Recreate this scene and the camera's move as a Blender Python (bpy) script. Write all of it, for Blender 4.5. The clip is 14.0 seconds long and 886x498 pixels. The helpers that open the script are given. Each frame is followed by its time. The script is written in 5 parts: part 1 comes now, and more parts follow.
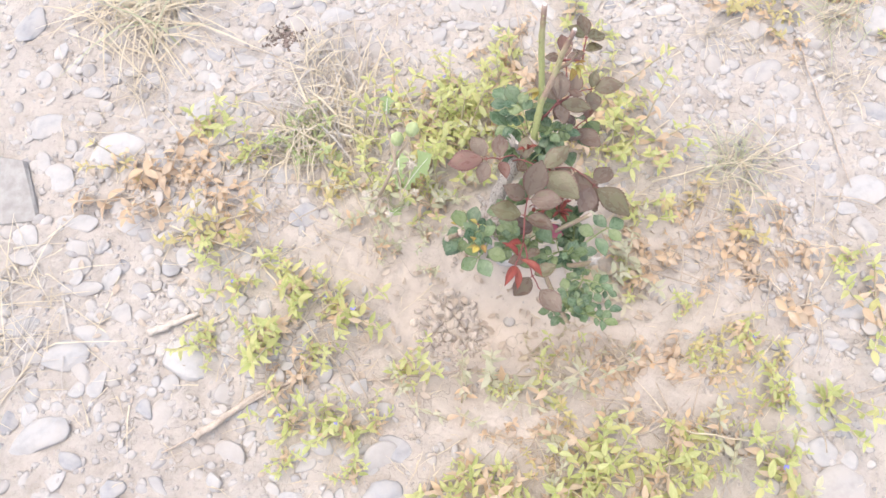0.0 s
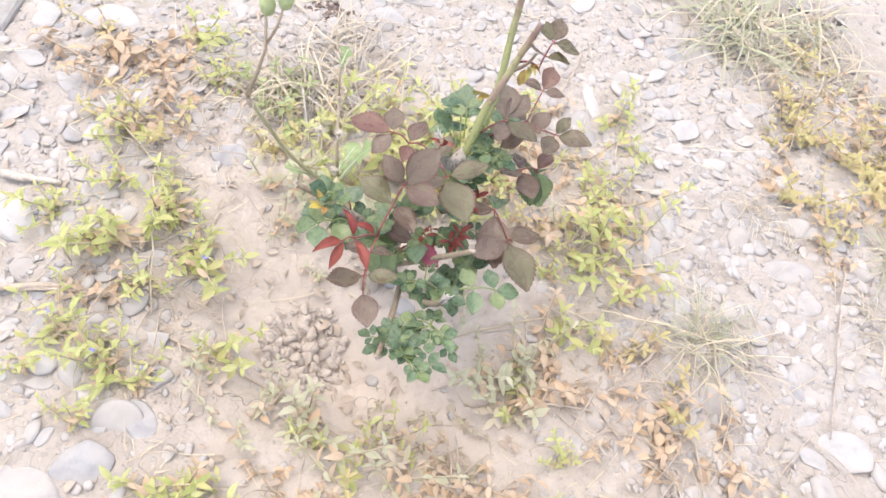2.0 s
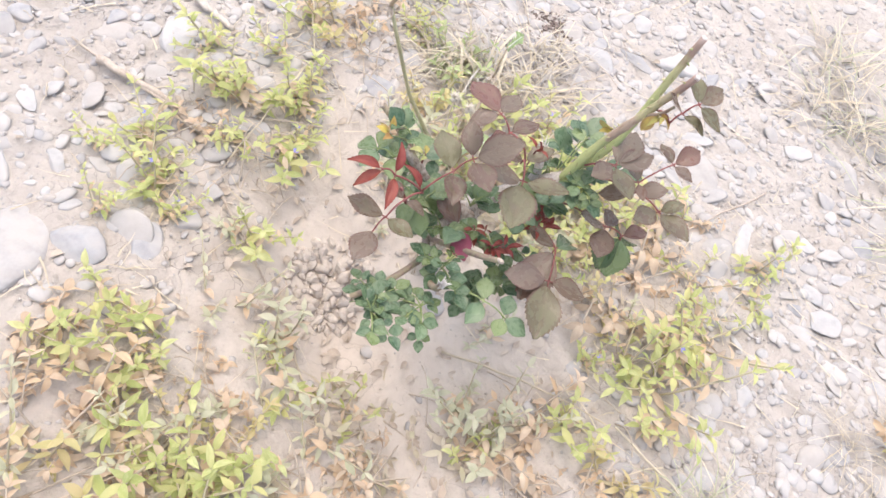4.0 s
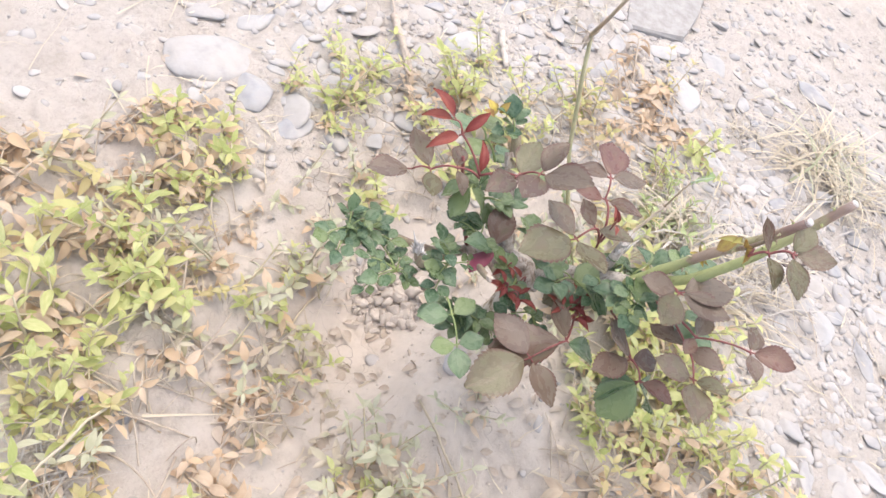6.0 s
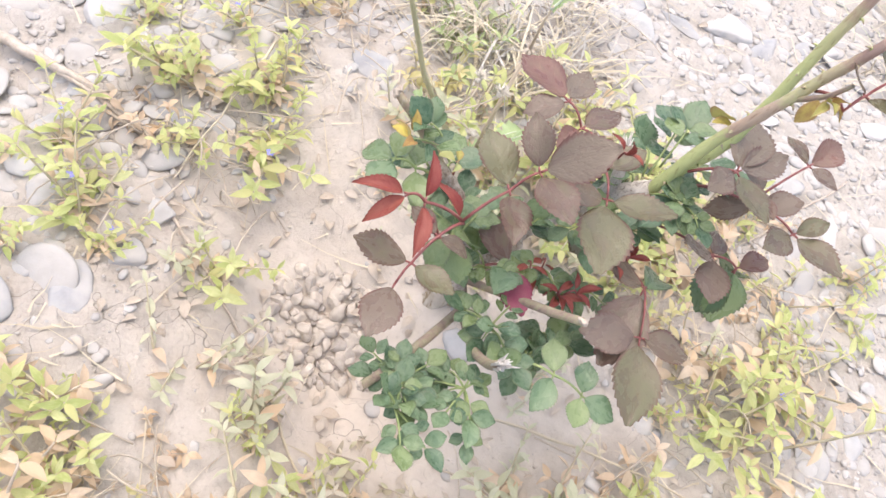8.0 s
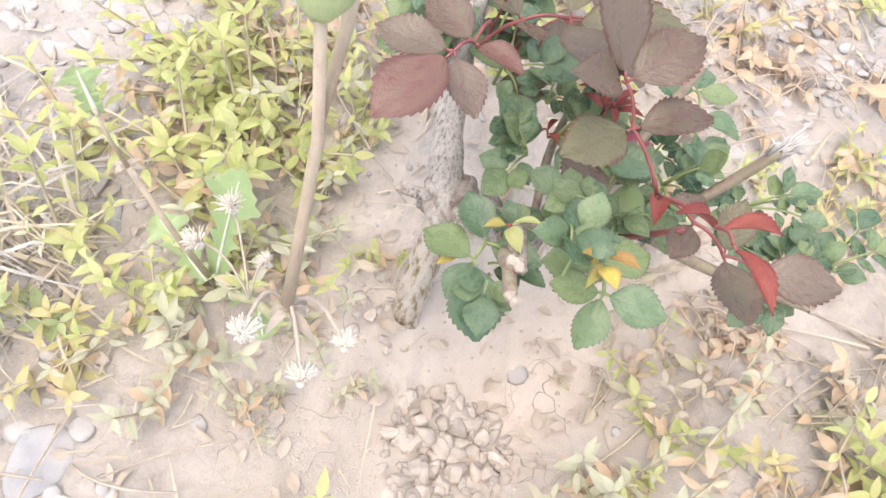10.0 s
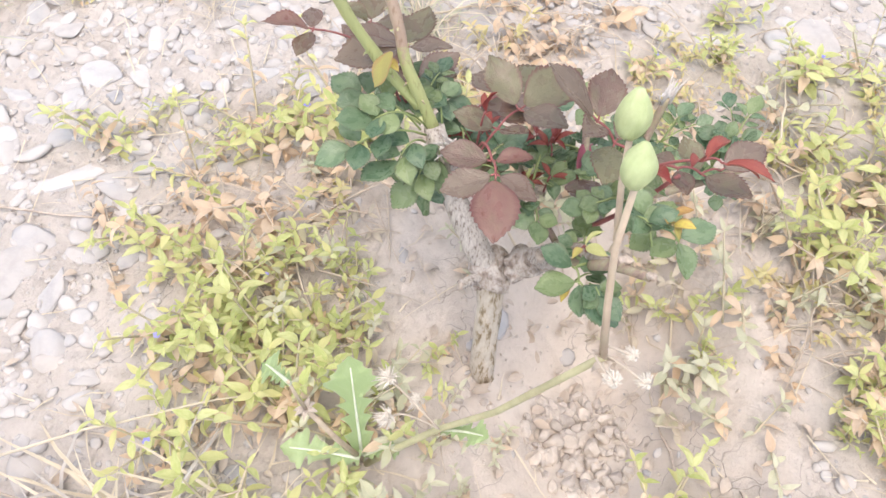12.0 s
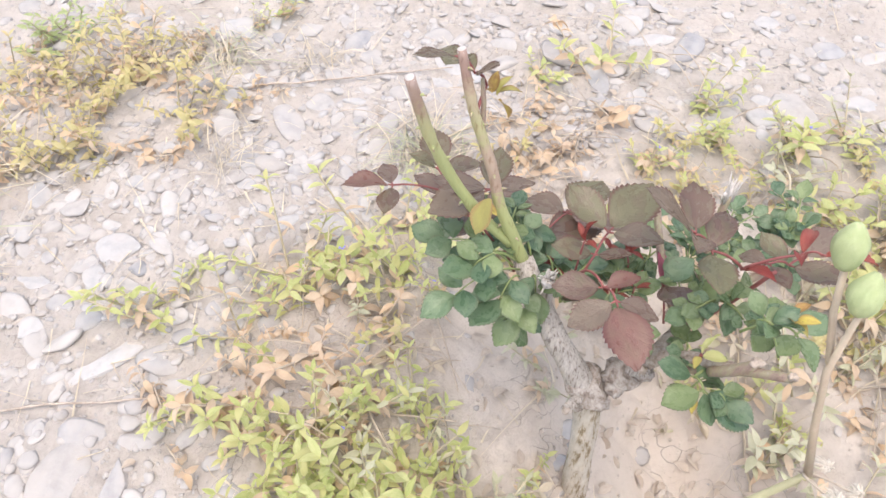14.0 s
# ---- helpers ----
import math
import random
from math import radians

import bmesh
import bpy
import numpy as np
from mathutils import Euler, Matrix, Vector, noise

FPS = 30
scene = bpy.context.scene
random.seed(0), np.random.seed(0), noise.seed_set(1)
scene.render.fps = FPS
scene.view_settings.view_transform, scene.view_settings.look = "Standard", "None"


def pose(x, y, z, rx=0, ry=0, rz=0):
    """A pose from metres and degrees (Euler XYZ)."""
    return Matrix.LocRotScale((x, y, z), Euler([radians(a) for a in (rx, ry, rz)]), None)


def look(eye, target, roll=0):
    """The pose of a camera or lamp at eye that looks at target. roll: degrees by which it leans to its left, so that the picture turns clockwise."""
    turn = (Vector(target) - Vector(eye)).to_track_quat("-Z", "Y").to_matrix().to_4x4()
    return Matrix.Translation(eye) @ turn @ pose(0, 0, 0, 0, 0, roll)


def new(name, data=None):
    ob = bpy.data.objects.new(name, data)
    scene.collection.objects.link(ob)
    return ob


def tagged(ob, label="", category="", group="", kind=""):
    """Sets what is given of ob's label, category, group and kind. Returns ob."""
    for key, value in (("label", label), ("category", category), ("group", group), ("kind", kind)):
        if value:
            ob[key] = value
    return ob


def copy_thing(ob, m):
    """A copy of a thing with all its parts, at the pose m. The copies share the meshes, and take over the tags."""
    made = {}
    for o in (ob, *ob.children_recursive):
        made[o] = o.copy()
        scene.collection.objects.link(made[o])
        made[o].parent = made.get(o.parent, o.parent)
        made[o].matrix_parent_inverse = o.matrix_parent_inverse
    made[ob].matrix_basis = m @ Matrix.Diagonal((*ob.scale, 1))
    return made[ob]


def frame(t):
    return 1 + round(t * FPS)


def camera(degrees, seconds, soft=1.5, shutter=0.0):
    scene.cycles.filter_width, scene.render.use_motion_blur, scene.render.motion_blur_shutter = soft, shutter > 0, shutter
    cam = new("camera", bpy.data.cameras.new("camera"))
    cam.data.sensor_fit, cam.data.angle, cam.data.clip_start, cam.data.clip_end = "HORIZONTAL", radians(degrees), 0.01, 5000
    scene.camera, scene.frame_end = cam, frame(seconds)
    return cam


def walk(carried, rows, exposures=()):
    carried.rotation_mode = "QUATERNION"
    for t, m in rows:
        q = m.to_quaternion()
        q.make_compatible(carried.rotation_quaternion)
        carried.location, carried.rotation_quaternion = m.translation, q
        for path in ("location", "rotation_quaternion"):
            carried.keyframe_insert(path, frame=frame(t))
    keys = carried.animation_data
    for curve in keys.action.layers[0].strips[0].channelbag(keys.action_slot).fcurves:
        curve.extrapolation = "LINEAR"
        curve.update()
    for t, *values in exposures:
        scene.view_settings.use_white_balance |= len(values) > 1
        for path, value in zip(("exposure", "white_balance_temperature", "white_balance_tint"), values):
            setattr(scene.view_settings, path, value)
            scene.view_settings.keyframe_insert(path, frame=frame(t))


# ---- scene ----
cam = camera(64.0, 14.0)
PATH = [
    (0, (-0.034, -0.393, 1.187), (-0.063, 0.255, -0.704), -1.2),
    (0.5, (0.049, -0.365, 0.990), (-0.020, 0.263, -0.908), -3.0),
    (1, (0.142, -0.343, 0.944), (-0.025, 0.334, -0.930), -4.8),
    (1.5, (0.213, -0.392, 0.965), (-0.080, 0.492, -0.804), 5.9),
    (2, (0.253, -0.415, 0.946), (-0.101, 0.552, -0.769), 11.7),
    (2.5, (0.263, -0.397, 0.911), (-0.130, 0.559, -0.800), 14.7),
    (3, (0.241, -0.402, 0.944), (-0.234, 0.600, -0.722), 15.6),
    (3.2, (0.277, -0.401, 0.928), (-0.229, 0.513, -0.778), 19.0),
    (4.25, (0.400, -0.300, 0.865), (-0.455, 0.370, -0.800), 21.5),
    (5.3, (0.520, -0.139, 0.815), (-0.661, 0.105, -0.780), 21.1),
    (5.5, (0.517, -0.122, 0.804), (-0.734, 0.064, -0.745), 23.1),
    (6, (0.513, -0.081, 0.769), (-0.732, -0.085, -0.798), 26.9),
    (6.5, (0.486, -0.037, 0.766), (-0.695, -0.247, -0.835), 26.4),
    (7, (0.449, 0.002, 0.749), (-0.680, -0.143, -0.894), 25.3),
    (7.2, (0.432, -0.015, 0.732), (-0.750, -0.055, -0.881), 21.6),
    (7.75, (0.306, -0.214, 0.708), (-0.608, 0.357, -0.966), 23.6),
    (8.35, (0.115, -0.306, 0.688), (-0.221, 0.536, -0.925), 22.6),
    (8.95, (-0.062, -0.275, 0.668), (0.137, 0.469, -0.886), 21.7),
    (9.5, (-0.114, -0.215, 0.678), (0.368, 0.516, -1.121), 19.7),
    (10, (-0.155, -0.119, 0.608), (0.511, 0.336, -1.222), 19.9),
    (10.5, (-0.210, -0.046, 0.642), (0.518, 0.365, -1.176), 8.4),
    (11, (-0.269, -0.023, 0.692), (0.615, 0.203, -1.087), 8.4),
    (11.5, (-0.302, 0.022, 0.715), (0.698, 0.177, -1.010), 5.6),
    (12, (-0.286, 0.025, 0.718), (0.744, 0.131, -0.992), 5.8),
    (12.5, (-0.273, 0.077, 0.689), (0.752, 0.142, -1.026), 3.2),
    (13, (-0.299, 0.137, 0.672), (0.855, 0.174, -0.961), 4.4),
    (13.5, (-0.275, 0.144, 0.698), (0.975, 0.081, -0.861), 4.8),
    (14, (-0.270, 0.148, 0.733), (0.990, 0.129, -0.820), 2.0),
]
walk(cam, [(t, look(eye, target, roll)) for t, eye, target, roll in PATH], ((0, 0.99), (1, 1.1), (3, 1.05), (6.5, 1.06), (9.5, 1.25), (10.5, 1.18), (11.5, 1.1), (13, 1.07), (14, 0.99)))

# ---- light ----
world = bpy.data.worlds.new("world")
scene.world = world
world.use_nodes = True
wn = world.node_tree
sky = wn.nodes.new("ShaderNodeTexSky")
sky.sky_type = "NISHITA"
sky.sun_disc = False
sky.sun_elevation, sky.sun_rotation = radians(79), radians(-76)
sky.air_density, sky.dust_density, sky.ozone_density = 1.0, 4.0, 1.0
wn.links.new(sky.outputs["Color"], wn.nodes["Background"].inputs["Color"])
wn.nodes["Background"].inputs["Strength"].default_value = 0.15
sun = new("sun", bpy.data.lights.new("sun", "SUN"))
sun.data.energy, sun.data.angle, sun.data.color = 1.15, radians(110), (1.0, 0.902, 0.738)
sun.matrix_basis = look((-1.6, 0.4, 9.0), (0, 0, 0))


# ---- small geometry kit ----
class Geo:
    """Vertices, faces and uvs gathered for one mesh."""

    def __init__(self):
        self.v, self.f, self.uv = [], [], []

    def tube(self, pts, radii, n=8, cap=True, wob=0.0):
        pts = [Vector(p) for p in pts]
        base = len(self.v)
        side = Vector((0, 0, 1))
        for i, p in enumerate(pts):
            d = (pts[min(i + 1, len(pts) - 1)] - pts[max(i - 1, 0)]).normalized()
            if abs(d.dot(side)) > 0.95:
                side = Vector((1, 0, 0))
            a = d.cross(side).normalized()
            b = d.cross(a)
            side = b.cross(d) if b.cross(d).length > 0.1 else side
            side = a.cross(d)
            for k in range(n):
                w = 2 * math.pi * k / n
                r = radii[i] * (1 + wob * random.uniform(-1, 1))
                self.v.append(p + a * math.cos(w) * r + b * math.sin(w) * r)
                self.uv.append((k / n, i / max(1, len(pts) - 1)))
        for i in range(len(pts) - 1):
            for k in range(n):
                q = base + i * n
                self.f.append((q + k, q + (k + 1) % n, q + n + (k + 1) % n, q + n + k))
        if cap:
            self.f.append(tuple(base + k for k in range(n))[::-1])
            q = base + (len(pts) - 1) * n
            self.f.append(tuple(q + k for k in range(n)))

    def blade(self, pts, width, flat):
        """A thin strip along pts that narrows to its tip."""
        base = len(self.v)
        flat = Vector(flat)
        m = len(pts)
        for i, p in enumerate(pts):
            p = Vector(p)
            d = Vector(pts[min(i + 1, m - 1)]) - Vector(pts[max(i - 1, 0)])
            s = d.cross(flat)
            s = s.normalized() if s.length > 1e-6 else Vector((1, 0, 0))
            w = width * (1 - 0.85 * i / (m - 1))
            self.v += [p - s * w / 2, p + s * w / 2]
            self.uv += [(0, i / (m - 1)), (1, i / (m - 1))]
        for i in range(m - 1):
            q = base + 2 * i
            self.f.append((q, q + 1, q + 3, q + 2))

    def leaf(self, at, way, up, length, width, fold=0.25, bend=0.2, rows=4, tooth=0.0, wide=0.86):
        """An ovate leaf from its stalk end, folded along the midrib."""
        at, way = Vector(at), Vector(way).normalized()
        side = way.cross(Vector(up))
        side = side.normalized() if side.length > 1e-4 else Vector((1, 0, 0))
        nor = side.cross(way)
        base = len(self.v)
        cols = (-1, -0.5, 0, 0.5, 1) if rows > 6 else (-1, 0, 1)
        for i in range(rows + 1):
            s = i / rows
            w = width / 2 * (math.sin(math.pi * s ** wide) ** (0.7 + 0.3 * s) + 0.02)
            if s == 1:
                w = width * 0.01
            for c in cols:
                push, w2 = 0.0, w
                if tooth and abs(c) == 1 and 1 < i < rows:
                    w2 = w * (1 + tooth * ((i % 3) - 1))
                    push = 0.012 * length * (i % 3)
                z = fold * abs(c) * w2 - bend * length * (s - 0.3) ** 2
                if rows > 20:
                    z += length * abs(c) * 0.022 * math.sin(s * 8 + 5 * fold + 2 * c)
                self.v.append(at + way * (s * length + push) + side * (c * w2) + nor * z)
                self.uv.append(((c + 1) / 2, s))
        n = len(cols)
        for i in range(rows):
            for k in range(n - 1):
                q = base + i * n + k
                self.f.append((q, q + 1, q + n + 1, q + n))

    def blob(self, at, size, rough=0.2, sub=1, turn=None, facet=False):
        """A stone-like lump with half axes size."""
        bm = bmesh.new()
        bmesh.ops.create_icosphere(bm, subdivisions=sub, radius=1)
        off = Vector((random.uniform(-50, 50), random.uniform(-50, 50), random.uniform(-50, 50)))
        base = len(self.v)
        turn = turn or Matrix.Identity(3)
        for v in bm.verts:
            p = v.co.copy()
            k = 1 + rough * noise.noise(p * 1.1 + off) + rough * 0.45 * noise.noise(p * 2.7 + off)
            if facet:
                for a in range(3):
                    p[a] = max(-0.75, min(0.75, p[a] * 1.15))
            p = Vector((p.x * size[0], p.y * size[1], p.z * size[2])) * k
            self.v.append(Vector(at) + turn @ p)
            self.uv.append((0, 0))
        self.f += [tuple(base + v.index for v in f.verts) for f in bm.faces]
        bm.free()

    def rock(self, at, size, rng, sub=3, planes=11, worn=7, rough=0.05):
        """A stone worn from flat faces: many planes, rounded where they meet."""
        bm = bmesh.new()
        bmesh.ops.create_icosphere(bm, subdivisions=sub, radius=1)
        cut = []
        for k in range(planes):
            n = Vector((rng.gauss(0, 1), rng.gauss(0, 1), rng.gauss(0, 0.8))).normalized()
            cut.append((n, rng.uniform(0.5, 1.0)))
        off = Vector((rng.uniform(-50, 50), rng.uniform(-50, 50), 0))
        base = len(self.v)
        for v in bm.verts:
            u = v.co.normalized()
            r = (0.35 + sum((max(0.0, n.dot(u)) / d) ** worn for n, d in cut)) ** (-1 / worn)
            r *= 1 + rough * (noise.noise(u * 1.6 + off) + 0.5 * noise.noise(u * 4 + off))
            self.v.append(Vector(at) + Vector((u.x * size[0], u.y * size[1], u.z * size[2])) * r)
            self.uv.append((0, 0))
        self.f += [tuple(base + v.index for v in f.verts) for f in bm.faces]
        bm.free()

    def mesh(self, name, material, smooth=True):
        me = bpy.data.meshes.new(name)
        me.from_pydata([tuple(v) for v in self.v], [], self.f)
        layer = me.uv_layers.new(name="uv")
        idx = np.empty(len(me.loops), dtype=np.int32)
        me.loops.foreach_get("vertex_index", idx)
        uv = np.array(self.uv, dtype=np.float32)[idx]
        layer.data.foreach_set("uv", uv.ravel())
        if smooth:
            me.polygons.foreach_set("use_smooth", [True] * len(me.polygons))
        me.materials.append(material)
        me.update()
        return me


def part(name, geo, material, parent, label="", smooth=True):
    ob = new(name, geo.mesh(name, material, smooth))
    ob.parent = parent
    return tagged(ob, label)


def thing(name, at, label, category, group="", kind=""):
    ob = new(name)
    ob.empty_display_size = 0.02
    ob.matrix_basis = pose(*at)
    return tagged(ob, label, category, group, kind)


def arc(a, b, sag, n=5, out=(0, 0, 1)):
    """Points from a to b that bow by sag along out."""
    a, b, out = Vector(a), Vector(b), Vector(out)
    return [a.lerp(b, i / n) + out * sag * 4 * (i / n) * (1 - i / n) for i in range(n + 1)]


# ---- materials ----
def material(name):
    m = bpy.data.materials.new(name)
    m.use_nodes = True
    return m, m.node_tree.nodes, m.node_tree.links, m.node_tree.nodes["Principled BSDF"]


def ramp(nodes, links, source, stops):
    r = nodes.new("ShaderNodeValToRGB")
    while len(r.color_ramp.elements) < len(stops):
        r.color_ramp.elements.new(0.5)
    for e, (p, c) in zip(r.color_ramp.elements, stops):
        e.position, e.color = p, (*c, 1)
    links.new(source, r.inputs["Fac"])
    return r.outputs["Color"]


def tex_noise(nodes, links, scale, detail=6, coord="Object", rough=0.6):
    c = nodes.new("ShaderNodeTexCoord")
    n = nodes.new("ShaderNodeTexNoise")
    n.inputs["Scale"].default_value, n.inputs["Detail"].default_value, n.inputs["Roughness"].default_value = scale, detail, rough
    links.new(c.outputs[coord], n.inputs["Vector"])
    return n.outputs["Fac"]


def mix(nodes, links, kind, fac, a, b):
    m = nodes.new("ShaderNodeMix")
    m.data_type, m.blend_type = "RGBA", kind
    for socket, value in ((m.inputs["Factor"], fac), (m.inputs[6], a), (m.inputs[7], b)):
        if isinstance(value, (int, float)):
            socket.default_value = value
        elif isinstance(value, tuple):
            socket.default_value = (*value, 1)
        else:
            links.new(value, socket)
    return m.outputs[2]


def bump(nodes, links, shader, heights, strength=0.5, distance=0.002):
    last = None
    for h, d in heights:
        b = nodes.new("ShaderNodeBump")
        b.inputs["Strength"].default_value, b.inputs["Distance"].default_value = strength, d
        links.new(h, b.inputs["Height"])
        if last:
            links.new(last, b.inputs["Normal"])
        last = b.outputs["Normal"]
    links.new(last, shader.inputs["Normal"])


def soil_material():
    """Tan loam in the hollow, its colour lightened to offset the shade there, that grades into pale gravelly dust, with
    crumbs, stains and drying cracks.
    """
    m, nodes, links, shader = material("sandy_soil")
    # loam is lighter than dust: brightness painted in against the hollow's shade
    loam = ramp(nodes, links, tex_noise(nodes, links, 4, 5), [(0.3, (0.545, 0.472, 0.405)), (0.55, (0.59, 0.518, 0.453)), (0.75, (0.615, 0.55, 0.488))])
    dust = ramp(nodes, links, tex_noise(nodes, links, 9, 6), [(0.3, (0.465, 0.415, 0.372)), (0.52, (0.505, 0.457, 0.417)), (0.72, (0.54, 0.495, 0.457))])
    kind = nodes.new("ShaderNodeAttribute")
    kind.attribute_name = "gravelly"
    base = mix(nodes, links, "MIX", kind.outputs["Fac"], loam, dust)
    fine = ramp(nodes, links, tex_noise(nodes, links, 110, 8, rough=0.8), [(0.3, (0.66, 0.64, 0.61)), (0.45, (0.97, 0.97, 0.97)), (0.7, (1.08, 1.08, 1.08))])
    mid = ramp(nodes, links, tex_noise(nodes, links, 28, 6, rough=0.7), [(0.32, (0.8, 0.78, 0.75)), (0.5, (1, 1, 1)), (0.7, (1.06, 1.06, 1.06))])
    # stains and specks weaker in the hollow, smoother soil that also reads less shaded
    coarse = ramp(nodes, links, kind.outputs["Fac"], [(0.0, (0.3, 0.3, 0.3)), (0.6, (0.75, 0.75, 0.75))])
    col = mix(nodes, links, "MULTIPLY", coarse, mix(nodes, links, "MULTIPLY", coarse, base, mid), fine)
    c = nodes.new("ShaderNodeTexCoord")
    warp = nodes.new("ShaderNodeTexNoise")
    warp.inputs["Scale"].default_value = 14
    links.new(c.outputs["Object"], warp.inputs["Vector"])
    add = mix(nodes, links, "LINEAR_LIGHT", 0.14, c.outputs["Object"], warp.outputs["Color"])
    v = nodes.new("ShaderNodeTexVoronoi")
    v.feature = "DISTANCE_TO_EDGE"
    v.inputs["Scale"].default_value = 12
    links.new(add, v.inputs["Vector"])
    crack = ramp(nodes, links, v.outputs["Distance"], [(0.0, (0, 0, 0)), (0.014, (1, 1, 1))])
    patch = ramp(nodes, links, tex_noise(nodes, links, 6, 4), [(0.38, (0, 0, 0)), (0.5, (1, 1, 1))])
    crack = mix(nodes, links, "LIGHTEN", 1.0, crack, patch)
    dark = mix(nodes, links, "MULTIPLY", 0.4, col, crack)
    links.new(dark, shader.inputs["Base Color"])
    shader.inputs["Roughness"].default_value = 0.95
    bump(nodes, links, shader, [(mix(nodes, links, "MULTIPLY", 1.0, tex_noise(nodes, links, 45, 8, rough=0.75), coarse), 0.012), (mix(nodes, links, "MULTIPLY", 1.0, tex_noise(nodes, links, 150, 8, rough=0.8), coarse), 0.005), (crack, 0.0014)], 0.65)
    return m


def stone_material(name, island, dusty=0.62):
    m, nodes, links, shader = material(name)
    if island:
        who = nodes.new("ShaderNodeNewGeometry").outputs["Random Per Island"]
    else:
        who = nodes.new("ShaderNodeObjectInfo").outputs["Random"]
    tone = ramp(nodes, links, who, [(0.0, (0.29, 0.295, 0.315)), (0.12, (0.345, 0.35, 0.37)), (0.3, (0.4, 0.375, 0.36)), (0.55, (0.4, 0.397, 0.405)), (0.75, (0.43, 0.425, 0.432)), (0.95, (0.475, 0.468, 0.472))])
    spots = ramp(nodes, links, tex_noise(nodes, links, 55, 6), [(0.32, (0.78, 0.76, 0.74)), (0.55, (1, 1, 1)), (0.75, (1.08, 1.08, 1.08))])
    dust = ramp(nodes, links, tex_noise(nodes, links, 22, 5, rough=0.7), [(dusty - 0.26, (0, 0, 0)), (dusty, (1, 1, 1))])
    col = mix(nodes, links, "MULTIPLY", 0.7, tone, spots)
    col = mix(nodes, links, "MIX", mix(nodes, links, "MULTIPLY", 1.0, dust, (0.5, 0.5, 0.5)), col, (0.46, 0.412, 0.372))
    links.new(col, shader.inputs["Base Color"])
    shader.inputs["Roughness"].default_value = 0.85
    bump(nodes, links, shader, [(tex_noise(nodes, links, 60, 7), 0.002), (tex_noise(nodes, links, 300, 4), 0.0006)], 0.5)
    return m


def leaf_material(name, dark, light, rim, gloss=0.45, thin=0.2, veins=0.25, vary=0.35, third=None, soft_rim=0.8, shine=0.32):
    """A leaf: body colour that changes from leaf to leaf and in blotches, pale side veins, a thin coloured rim."""
    m, nodes, links, shader = material(name)
    uv = nodes.new("ShaderNodeTexCoord").outputs["UV"]
    sep = nodes.new("ShaderNodeSeparateXYZ")
    links.new(uv, sep.inputs[0])

    def calc(op, a, b=0.0):
        n = nodes.new("ShaderNodeMath")
        n.operation = op
        for s, val in ((n.inputs[0], a), (n.inputs[1], b)):
            if isinstance(val, (int, float)):
                s.default_value = val
            else:
                links.new(val, s)
        return n.outputs[0]

    off = calc("ABSOLUTE", calc("SUBTRACT", sep.outputs["X"], 0.5))
    edge = calc("MULTIPLY", off, 2.0)
    who = nodes.new("ShaderNodeObjectInfo").outputs["Random"]
    isl = nodes.new("ShaderNodeNewGeometry").outputs["Random Per Island"]
    any_r = calc("FRACT", calc("ADD", who, isl))
    c = nodes.new("ShaderNodeTexCoord")
    shift = nodes.new("ShaderNodeVectorMath")
    shift.operation = "ADD"
    wide_uv = nodes.new("ShaderNodeVectorMath")
    wide_uv.operation = "SCALE"
    wide_uv.inputs["Scale"].default_value = 2.2
    links.new(c.outputs["UV"], wide_uv.inputs[0])
    links.new(wide_uv.outputs[0], shift.inputs[0])
    links.new(calc("MULTIPLY", any_r, 37.0), shift.inputs[1])
    cloud = nodes.new("ShaderNodeTexNoise")
    cloud.inputs["Scale"].default_value, cloud.inputs["Detail"].default_value = 1.6, 5
    links.new(shift.outputs[0], cloud.inputs["Vector"])
    blotch = cloud.outputs["Fac"]
    f = calc("ADD", calc("MULTIPLY", any_r, vary * 2), calc("MULTIPLY", calc("SUBTRACT", blotch, 0.5), 1.8))
    body = mix(nodes, links, "MIX", f, dark, light)
    if third:
        f3 = ramp(nodes, links, calc("FRACT", calc("MULTIPLY", any_r, 7.31)), [(0.55, (0, 0, 0)), (0.85, (0.8, 0.8, 0.8))])
        body = mix(nodes, links, "MIX", f3, body, third)
    rimf = ramp(nodes, links, calc("ADD", edge, calc("MULTIPLY", calc("SUBTRACT", blotch, 0.5), 0.5)), [(soft_rim, (0, 0, 0)), (1.0, (0.9, 0.9, 0.9))])
    body = mix(nodes, links, "MIX", rimf, body, rim)
    slant = calc("SUBTRACT", sep.outputs["Y"], calc("MULTIPLY", off, 0.6))
    wave = calc("ABSOLUTE", calc("SINE", calc("MULTIPLY", slant, 22.0)))
    rib = calc("MINIMUM", wave, calc("MULTIPLY", off, 12.0))
    vein = ramp(nodes, links, rib, [(0.0, (1, 1, 1)), (0.16, (0, 0, 0))])
    pale = tuple(min(1, k * 1.35 + 0.03) for k in light)
    body = mix(nodes, links, "MIX", mix(nodes, links, "MULTIPLY", 1.0, vein, (veins, veins, veins)), body, pale)
    links.new(body, shader.inputs["Base Color"])
    rough = ramp(nodes, links, blotch, [(0.3, (gloss - 0.08,) * 3), (0.7, (gloss + 0.14,) * 3)])
    links.new(rough, shader.inputs["Roughness"])
    shader.inputs["Specular IOR Level"].default_value = shine
    net = nodes.new("ShaderNodeTexVoronoi")
    net.feature = "DISTANCE_TO_EDGE"
    net.inputs["Scale"].default_value = 7
    links.new(shift.outputs[0], net.inputs["Vector"])
    bump(nodes, links, shader, [(calc("POWER", rib, 0.4), 0.00022), (blotch, 0.0014), (net.outputs["Distance"], 0.0005)], 0.5)
